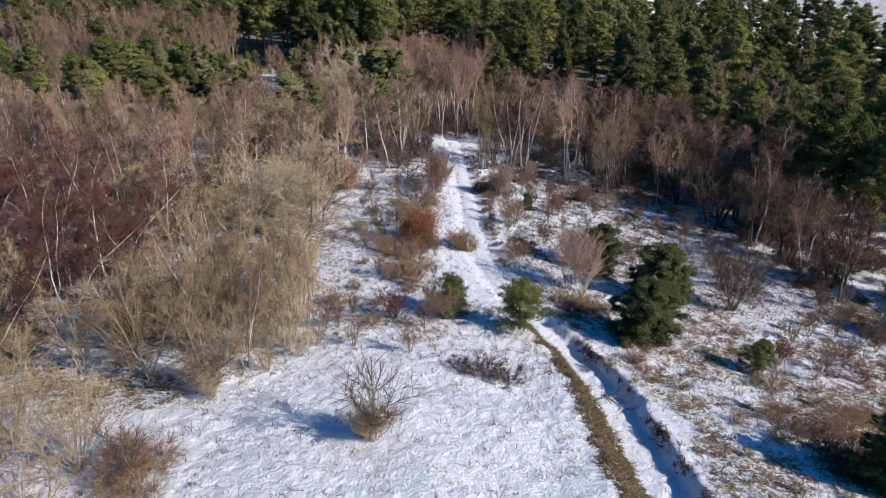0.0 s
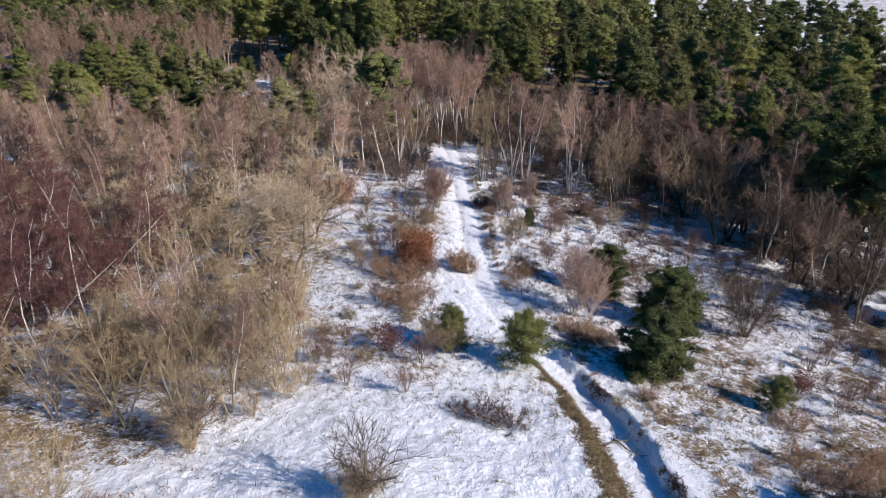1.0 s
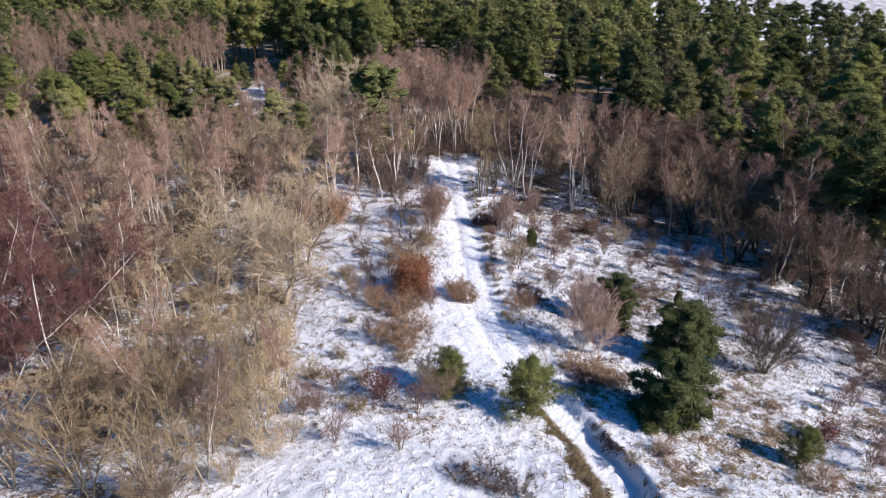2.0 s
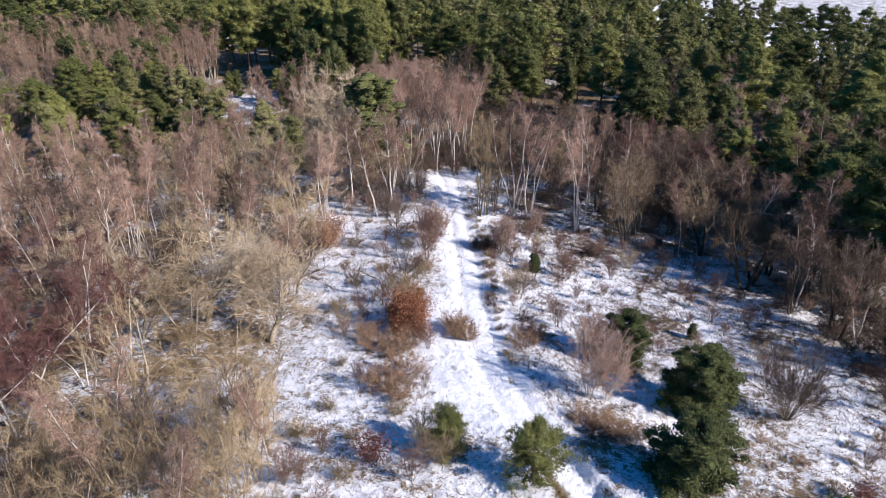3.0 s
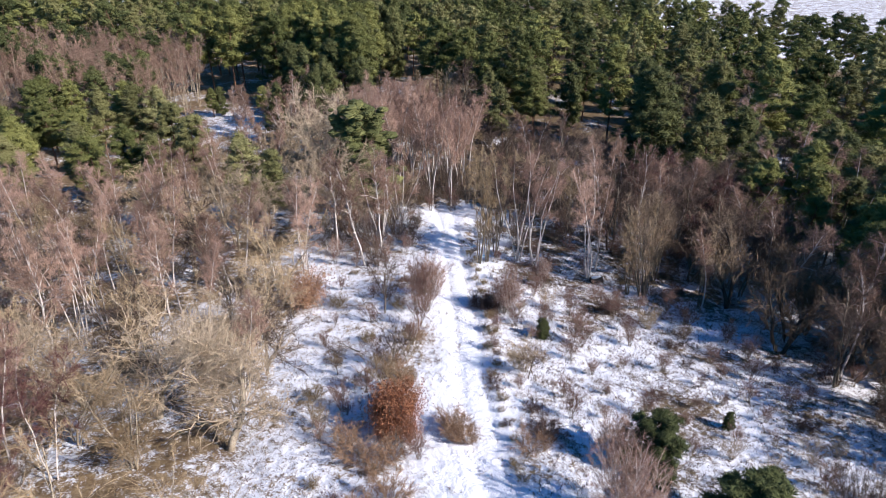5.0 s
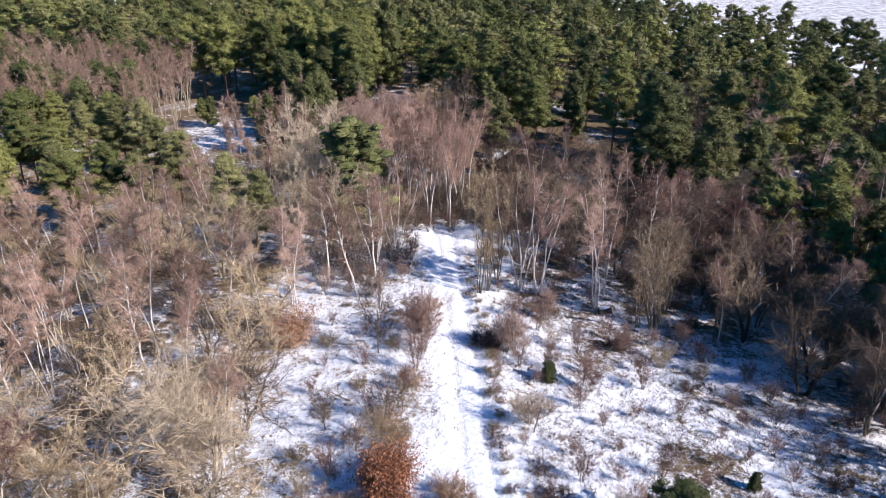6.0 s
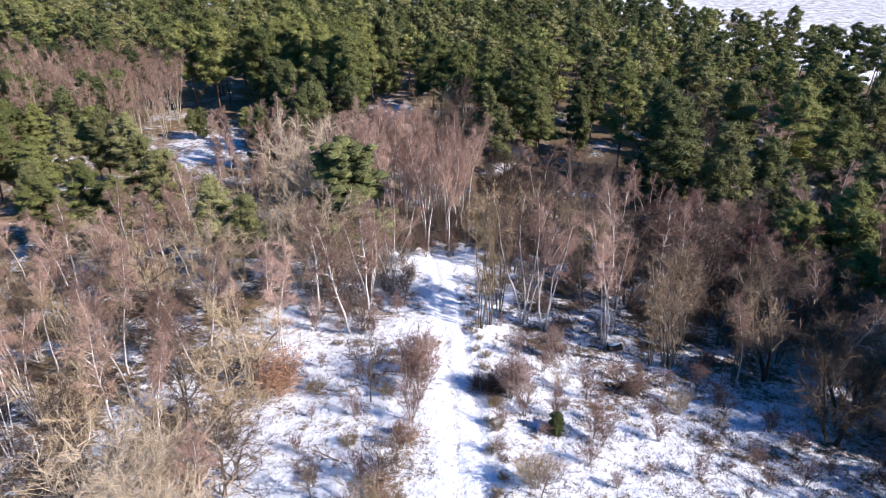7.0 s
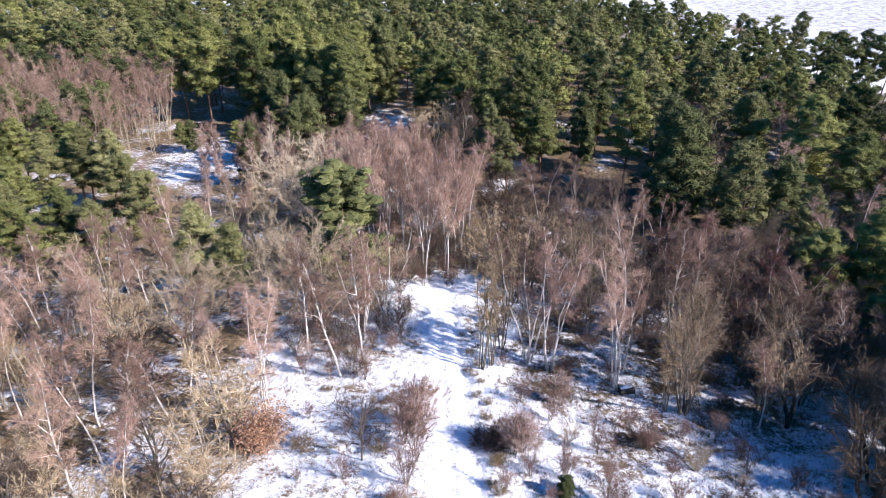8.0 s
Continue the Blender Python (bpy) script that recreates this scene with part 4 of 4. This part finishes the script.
rng = np.random.default_rng(72)
for x, y in fill([(-8.4, 37), (-7.4, 31), (-10.4, 25.2), (-14, 26.2), (-17, 27), (-16.5, 31), (-13, 33.4)], 2.0, rng):
    plant(olive_tree if rng.uniform() < 0.7 else grey_tree, x, y, rng.uniform(5.2, 7.0), rng, 0.75, group="leafless wood")
rng = np.random.default_rng(6)
for x, y in fill(WOOD, 2.65, rng, OAKS):
    tall = rng.uniform(7.5, 10.5)
    pick = rng.uniform()
    if x < -17 and y < 44 or x < -27 and y < 56:
        kind = red_birch if pick < 0.85 else olive_tree
    elif x > -20 and y < 58:
        kind = olive_tree if pick < 0.6 else grey_tree if pick < 0.88 else thin_birch
        tall *= 0.78 if y < 36 else 0.9
    else:
        kind = birch if pick < 0.25 else birch_clump if pick < 0.48 else thin_birch if pick < 0.66 else olive_tree if pick < 0.84 else grey_tree
    plant(kind, x, y, tall, rng, group="leafless wood")
for x, y in fill([(-12, 76), (-3, 78), (-2.5, 86), (-4, 91), (-10, 92), (-12, 84)], 3.6, rng, [(-7.4, 85.4, 5), (-9.4, 80, 4.5), (-12, 80, 4.5)]):
    plant(grey_tree if rng.uniform() < 0.5 else olive_tree, x, y, rng.uniform(4.5, 6.0), rng, group="leafless wood")
for x, y in fill(WOOD, 3.6, rng, OAKS, 3000):
    plant(olive_shrub if rng.uniform() < 0.6 else grey_shrub, x, y, rng.uniform(1.2, 2.6), rng, group="undergrowth")
for x, y in fill([(-11.4, 14), (-13.0, 18.2), (-16.5, 20.6), (-24, 21.5), (-30, 14), (-14, 11)], 2.1, rng):
    plant(thicket_shrub if rng.uniform() < 0.45 else olive_tree, x, y, rng.uniform(3.2, 4.6), rng, group="thicket")
row(bracken, [(-10.6, 18.6, 1.0), (-11.4, 17.6, 1.1), (-10.4, 16.6, 1.0), (-12.0, 19.4, 0.9)], 26, 1.4)

# ---- pine woods beyond ----
rng = np.random.default_rng(7)
row(pine_yellow, [(-44.6, 107, 10), (-40.5, 108.5, 10.5), (-32.2, 99.8, 10)], 81, 1.05)
row(pine_near, [(-43.0, 111, 10), (-42.8, 99.5, 9.5), (-33.2, 90.4, 9.5), (-35.6, 86.6, 9), (-50, 104, 10), (-48, 95, 9.5), (-54, 112, 10.5), (-52, 99, 10)], 36, 1.05)
# two small conifers, and deep-toned pines added to stand for unlit forest
row(pine_dark, [(-20, 128, 9), (-16, 126.5, 10), (-22, 134, 11), (-12, 128, 10), (-25, 139, 11), (-17, 134, 12), (-27, 133, 5), (-36, 131, 5)], 66)
row(pine_yellow, [(-37.3, 107.4, 10), (-28.7, 95.6, 9.5), (-30.2, 88.6, 8.5), (-39.0, 91.0, 9.5), (-46.0, 90.0, 9)], 37, 1.2)
row(birch, [(-24.0, 116.5, 9.0), (-27.5, 116.0, 8.5), (-21.0, 119.5, 9.0), (-29.5, 120.0, 7.5), (-25.0, 121.5, 7.0)], 73)
row(pine_dark, [(-22.5, 115.0, 9.0), (-26.0, 124.0, 6.0), (-19.0, 122.5, 9.5)], 74, 0.8)
row(pine_near, [(-37, 130, 5), (-27, 127, 6), (-11.5, 134, 13.5), (-14.5, 140, 15), (-19, 143, 16), (-22.5, 148, 16.5), (-16, 148, 16), (-26, 150, 16), (-29, 147, 15), (-20, 153, 17)], 31)
for x, y in fill([(-34, 118), (-18, 112), (-6, 112), (-6, 126), (-34, 132)], 4.6, rng, [(-33, 126, 8), (-14, 119, 8)]):
    plant(birch if rng.uniform() < 0.5 else grey_tree, x, y, rng.uniform(5.5, 8.5), rng, group="young birches")
# packed sunward of the glade; the wine and grey crowns also imitate purple shade
for x, y in fill([(-23, 112), (-7, 111), (-6, 128), (-20, 127)], 2.9, rng, [(-11.8, 103, 5), (-14.6, 105, 5)]):
    plant(red_birch if rng.uniform() < 0.6 else grey_tree, x, y, rng.uniform(5.0, 8.0), rng, group="young birches")
for x, y in fill([(-42, 146), (-10, 143), (-5, 165), (-46, 165)], 6.0, rng, [(-8, 146, 5)]):
    plant(pine_near if rng.uniform() < 0.6 else pine_dark, x, y, rng.uniform(12, 17), rng, 0.85, group="pine wood")
for x, y in fill([(-24, 86), (-13, 84), (-10, 92), (-9, 112), (-24, 112), (-28, 100)], 3.3, rng, [(-7, 85, 5), (-17, 82, 4), (-11.8, 98, 5.5), (-14.6, 101, 5.5), (-12, 103, 6)]):
    pick = rng.uniform()
    plant(birch if pick < 0.4 else olive_tree if pick < 0.7 else thin_birch, x, y, rng.uniform(6.5, 9.5), rng, group="leafless wood")
for x, y in fill([(-52, 84), (-60, 90), (-80, 112), (-84, 128), (-72, 126), (-52, 118)], 3.6, rng):
    pick = rng.uniform()
    plant(birch if pick < 0.35 else grey_tree if pick < 0.6 else olive_tree if pick < 0.75 else pine_near, x, y, rng.uniform(7.5, 10.5), rng, group="leafless wood")
FAR_BIRCH = []
for x, y in fill([(-38, 126), (-46, 122), (-70, 124), (-96, 150), (-90, 165), (-48, 156)], 2.2, rng, [(-33, 126, 8)]):
    FAR_BIRCH.append((x, y))
joined("far_birch_wood", far_birch + pine_far[5:6], FAR_BIRCH, 42, 9, 12, "distant stand of leafless pink-brown birches", "birch wood")
# the right margin lies out of view, added so its pines cast shade inwards
for x, y in fill([(4, 124), (10, 115), (22, 117), (27, 112), (31, 105), (33, 96), (37, 88), (38, 70), (38, 40), (44, 28), (60, 50), (82, 104), (86, 125), (30, 132), (-2, 140)], 6.0, rng, [(55, 129, 6), (46, 96, 5), (38, 112, 4)], 7000):
    pick = rng.uniform()
    kind = pine_near if pick < 0.68 else pine_yellow if pick < 0.82 else pine_dark if pick < 0.86 else birch_clump if pick < 0.92 else grey_tree if pick < 0.96 else olive_tree
    # thinned here to let sun through to the clearing
    if x < 60 and 44 < y < 66 and rng.uniform() < 0.45:
        continue
    if x < 44 and (y < 56 and pick < 0.6 or y < 78 and pick < 0.2) or x < 50 and 78 < y < 114 and pick < 0.55:
        kind = pine_dark
    plant(kind, x, y, rng.uniform(10, 15.5) * (1.05 if 35 < x < 52 and 42 < y < 96 else 0.85 if y < 46 else 1), rng, rng.uniform(0.85, 1.15), group="pine wood")
for x, y in fill([(34, 92), (35, 74), (35, 60), (46, 56), (52, 70), (52, 96)], 4.6, rng):
    plant(pine_near if rng.uniform() < 0.7 else pine_yellow, x, y, rng.uniform(10.5, 14), rng, rng.uniform(0.8, 1.05), group="pine wood")
row(pine_yellow, [(35.6, 61.0, 11.5), (10.0, 114.0, 9.5), (15.4, 121.0, 11.0)], 32)
BELT = [(30.5, 72), (30.5, 60), (31.5, 50), (31.5, 38), (36, 36), (38, 52), (38, 70), (36, 86), (32, 88), (30.5, 80)]
for x, y in fill(BELT, 4.0, rng, [(34.2, 57.5, 3.2)]):
    if y < 62 and rng.uniform() < 0.5:
        continue
    plant(grey_tree if rng.uniform() < 0.6 else birch, x, y, rng.uniform(8, 11.5), rng, group="edge of the pine wood")
for x, y in fill([(31, 70), (31, 52), (30, 37), (40, 34), (42, 60), (40, 90), (32, 90)], 3.6, rng, [(34.2, 57.5, 3.2)]):
    plant(grey_shrub if rng.uniform() < 0.6 else red_shrub, x, y, rng.uniform(1.6, 3.2), rng, group="undergrowth")
for x, y in fill([(27, 36), (29, 33), (40, 32), (40, 56), (31, 56)], 3.2, rng):
    plant(heather if rng.uniform() < 0.5 else grey_shrub, x, y, rng.uniform(0.8, 1.8), rng, group="undergrowth")
for x, y in fill([(21, 30), (29, 33), (30, 46), (23, 38)], 1.8, rng):
    plant(red_shrub, x, y, rng.uniform(1.0, 2.0), rng, group="undergrowth")
for x, y in fill([(5.5, 82), (14, 80), (22, 80), (30, 82), (32, 90), (24, 110), (8, 114), (7, 100)], 3.5, rng, [(8.2, 80, 5), (14.4, 78, 5)]):
    pick = rng.uniform()
    plant(birch if pick < 0.2 else birch_clump if pick < 0.32 else olive_tree if pick < 0.42 else grey_tree, x, y, rng.uniform(8.5, 11) * (1 if y < 91 else 0.8), rng, group="edge of the pine wood")
for x, y in fill([(5, 80), (22, 79), (31, 80), (32, 92), (8, 100)], 2.8, rng):
    plant(grey_shrub if rng.uniform() < 0.7 else red_shrub, x, y, rng.uniform(1.4, 3.0), rng, group="undergrowth")
row(olive_tree, [(-1.5, 126.5, 10.0), (0.8, 130.4, 10.0), (3.3, 129.0, 10.0)], 33)
row(grey_tree, [(12.7, 141, 13), (16.5, 142, 13.5), (19, 140, 13), (53, 139, 12), (60.5, 128, 11)], 34)
row(birch, [(53.1, 131, 10.5), (-14.0, 160, 12)], 35)
spots = fill([(30, 133), (86, 126), (82, 104), (112, 140), (97, 167), (91, 190), (84, 207), (76, 223), (67, 237), (50, 262), (40, 290), (-25, 285), (-10, 165), (-2, 141)], 5.5, rng, [(55, 129, 6), (16, 143, 5), (53, 138, 4)], 7000)
joined("far_pine_wood", pine_far, spots, 40, 10.5, 14.5, "distant wood of Scots pines with green crowns", "pine wood")
spots = fill([(-14, 160), (-42, 158), (-95, 168), (-130, 205), (-160, 285), (-25, 285), (-10, 165)], 5.7, rng, (), 7000)
joined("far_pine_wood", pine_far, spots, 41, 9.5, 16, "distant wood of Scots pines with green crowns", "pine wood")

# ---- saplings and low growth in the clearing ----
rng = np.random.default_rng(8)
for x, y in fill([(5.5, 50), (12, 50), (24, 44), (27, 58), (22, 68), (6.5, 71)], 2.2, rng, [(20.5, 40.8, 3), (6.4, 54.6, 1)]):
    pick = rng.uniform()
    plant(red_shrub if pick < 0.75 else olive_shrub if pick < 0.9 else heather, x, y, rng.uniform(0.8, 2.2) * (0.5 if pick >= 0.9 else 1), rng, 1.1, group="saplings in the clearing")
for x, y in fill([(-7, 29), (-1, 29), (0.5, 36), (-0.5, 45), (-1.5, 58), (-2.5, 72), (-8, 72), (-7, 45)], 2.6, rng, [(-1.8, 47.6, 2)]):
    pick = rng.uniform()
    plant(red_shrub if pick < 0.5 else bracken if pick < 0.65 else straw, x, y, rng.uniform(0.8, 1.9) * (0.55 if pick >= 0.5 else 1), rng, 1.1, group="saplings beside the track")
for x, y in fill([(9, 30), (11, 22), (16, 16), (24, 24), (27, 40), (16, 40)], 1.9, rng, [(12, 32.6, 2.5), (13.9, 35.8, 2.5), (20.5, 40.8, 2.5)]):
    pick = rng.uniform()
    plant(bracken if pick < 0.25 else straw if pick < 0.9 else heather, x, y, rng.uniform(0.22, 0.5), rng, 1.3, group="heath tufts")


def grass(count, area, seed, mat, label, tall=0.3):
    """Loose blades of dead grass standing out of the snow where the cover is thin."""
    rng = np.random.default_rng(seed)
    x, y = rng.uniform(area[0], area[1], count * 4), rng.uniform(area[2], area[3], count * 4)
    keep = rng.uniform(0, 1, count * 4) < np.clip(cover_at(x, y)[0] * 1.3 + 0.35 * lumps(x, y, 2.2, 11), 0, 1) ** 1.5
    x, y = x[keep][:count], y[keep][:count]
    n = 4
    base = np.repeat(np.stack([x, y, ground_z(x, y) - 0.03], 1), n, 0)
    base[:, :2] += rng.normal(size=(len(base), 2)) * 0.07
    way = unit(rng.normal(size=base.shape) * [0.6, 0.6, 0.2] + [0, 0, 0.7]) * tall * rng.uniform(0.5, 1.5, (len(base), 1))
    b = Build()
    b.slivers(base, way, rng.uniform(0.015, 0.04, len(base)), rng)
    me = b.mesh("grass", True)
    me.materials.append(mat)
    return tagged(new("grass", me), label, "grass", kind="stuff")


grass(18000, (-12, 30, 14, 84), 50, M_STRAW, "dry straw-coloured grass poking through the snow")
grass(17000, (6, 32, 40, 84), 53, M_HEATHER, "dark heather stalks in the shaded snow", 0.24)
grass(8000, (-12, 30, 14, 84), 51, M_HEATHER, "dark dead stalks poking through the snow", 0.25)
grass(5000, (-45, -9, 14, 84), 52, M_STRAW, "dry grass on the floor of the leafless wood")

def ragged_edge(seed):
    """Dark roots and dead tufts hanging over the broken edge of the sunken track."""
    rng = np.random.default_rng(seed)
    y = rng.uniform(15, 34, 1500)
    y = y[lumps(y, y * 0.7, 3.7, 26) + 0.7 * lumps(y, y * 1.3, 1.1, 27) > rng.uniform(-0.1, 1.0, len(y))]
    jag = 0.16 * lumps(path_x(y) + 1.2, y, 4.1, 21) + 0.07 * lumps(path_x(y) + 1.2, y, 1.3, 22)
    x = path_x(y) + 1.3 + jag + rng.normal(size=len(y)) * 0.13
    base = np.repeat(np.stack([x, y, ground_z(x, y)], 1), 6, 0) + rng.normal(size=(len(x) * 6, 3)) * [0.06, 0.08, 0.03]
    way = unit(rng.normal(size=base.shape) * [0.5, 0.6, 0.3] + [-0.55, 0, 0.1]) * rng.uniform(0.08, 0.24, (len(base), 1))
    b = Build()
    b.slivers(base, way, rng.uniform(0.03, 0.07, len(base)), rng)
    me = b.mesh("edge_tufts", True)
    me.materials.append(M_HEATHER)
    return tagged(new("edge_tufts", me), "dark roots and dead tufts along the broken edge of the track", "grass", kind="stuff")



def bank_grass(seed):
    """Flattened brown grass hanging down the bank of the sunken track."""
    rng = np.random.default_rng(seed)
    y = rng.uniform(14, 35, 4200)
    off = rng.uniform(-2.5, -0.8, 4200) * (1 - 0.25 * smooth(22, 30, y))
    x = path_x(y) + off + 0.15 * lumps(y, y * 0.6, 2.7, 41)
    base = np.repeat(np.stack([x, y, ground_z(x, y) - 0.02], 1), 3, 0) + rng.normal(size=(len(x) * 3, 3)) * [0.05, 0.06, 0.0]
    way = unit(rng.normal(size=base.shape) * [0.35, 0.5, 0.15] + [0.6, -0.1, 0.25]) * rng.uniform(0.12, 0.36, (len(base), 1))
    b = Build()
    b.slivers(base, way, rng.uniform(0.02, 0.05, len(base)), rng)
    me = b.mesh("bank_grass", True)
    me.materials.append(M_STRAW)
    return tagged(new("bank_grass", me), "flattened olive-brown grass on the bank of the sunken track", "grass", kind="stuff")


ragged_edge(55)
bank_grass(56)

for obs in (birch, round_tree, round_shrub, pink_shrub, far_birch, red_birch, birch_clump, thin_birch, grey_tree, olive_tree, oak, vase_tree, old_tree, pole_tree, small_tree, pine_far, pine_near, pine_yellow, pine_dark, pine_dome, pine_bushy, pine_small, red_shrub, grey_shrub, olive_shrub, rust_shrub, thicket_shrub,
            wine_shrub, tan_shrub, bracken, heather, straw):
    for ob in obs:
        if ob not in PLACED:
            for o in (*ob.children_recursive, ob):
                bpy.data.objects.remove(o)

# ---- stumps, fallen wood and small single things ----
def log_mesh(seed, length, r, snow=False):
    """A short rough log or root plate."""
    rng = np.random.default_rng(seed)
    b = Build()
    p = curve(rng, (0, 0, 0), (1, 0, 0.05), length, (0, 0, 0), 5, 0.05)
    b.tube(np.concatenate([p[:1] - [0.02, 0, 0], p, p[-1:] + [0.02, 0, 0]]), np.array([0.01, *(r * rng.uniform(0.85, 1.15, 6)), 0.01]), 9)
    return b


def root_plate(x, y):
    """A dark upturned root plate with a snow cap, beside the birches."""
    rng = np.random.default_rng(91)
    root = tagged(new("tree_stump"), "dark upturned tree stump with a cap of snow", "stump")
    b = log_mesh(92, 1.5, 0.38)
    for k in range(12):
        a = k * 0.52
        b.tube(curve(rng, (0.1, 0, 0.05), unit(np.array([-0.3, math.cos(a), math.sin(a) * 0.8 + 0.2])), rng.uniform(0.5, 0.95), (0, 0, -0.1), 3, 0.2), np.array([0.07, 0.05, 0.035, 0.012]), 4)
    part("log", b.mesh("log"), M_DARK_BARK, root)
    cap = Build()
    cap.tube([(0.05, 0, 0.30), (0.1, 0, 0.33), (0.7, 0.02, 0.36), (1.3, 0, 0.31), (1.4, 0, 0.28)], [0.02, 0.16, 0.22, 0.15, 0.02], 8)
    part("snow_cap", cap.mesh("snow_cap"), M_SNOW, root, "cap of fresh snow")
    root.matrix_basis = pose(x, y, gz(x, y) + 0.2, 0, 0, 10) @ Matrix.Diagonal((0.75, 0.75, 0.75, 1))


def fallen_branch(x, y, turn, seed, length=2.4):
    rng = np.random.default_rng(seed)
    root = tagged(new("fallen_branch"), "bare grey branch lying in the snow", "branch")
    b = Build()
    p = curve(rng, (0, 0, 0.06), (1, 0, 0.06), length, (0, 0, -0.05), 5, 0.1)
    b.tube(p, np.linspace(0.055, 0.012, 6), 5)
    part("bough", b.mesh("bough"), M_GREY_BARK, root)
    for k in range(5):
        q, d = along(p, 0.25 + 0.16 * k)
        c = Build()
        c.tube(curve(rng, q, unit(d + np.array([0, (-1) ** k * 0.9, 0.25])), rng.uniform(0.4, 0.9), (0, 0, -0.1), 3, 0.12), np.linspace(0.024, 0.006, 4), 4)
        part("side_branch", c.mesh("side_branch"), M_GREY_BARK, root)
    root.matrix_basis = pose(x, y, gz(x, y), 0, 0, turn)


def snow_material():
    m, n, l, b = material("fresh_snow", 0.6)
    co = n.new("ShaderNodeTexCoord").outputs["Object"]
    f = noise_node(n, l, 8, 4, co)
    r = ramp(n, [(0.3, (0.78, 0.80, 0.84)), (0.7, (0.88, 0.89, 0.91))])
    l.new(f.outputs[0], r.inputs[0])
    l.new(r.outputs[0], b.inputs["Base Color"])
    return m


M_SNOW = snow_material()
root_plate(14.4, 72.4)
fallen_branch(8.3, 27.6, -60, 93, 1.9)
fallen_branch(7.7, 27.0, 20, 94, 1.4)
fallen_branch(-4.9, 57.0, 170, 95, 1.6)
fallen_branch(18.4, 26.5, 160, 96, 2.2)
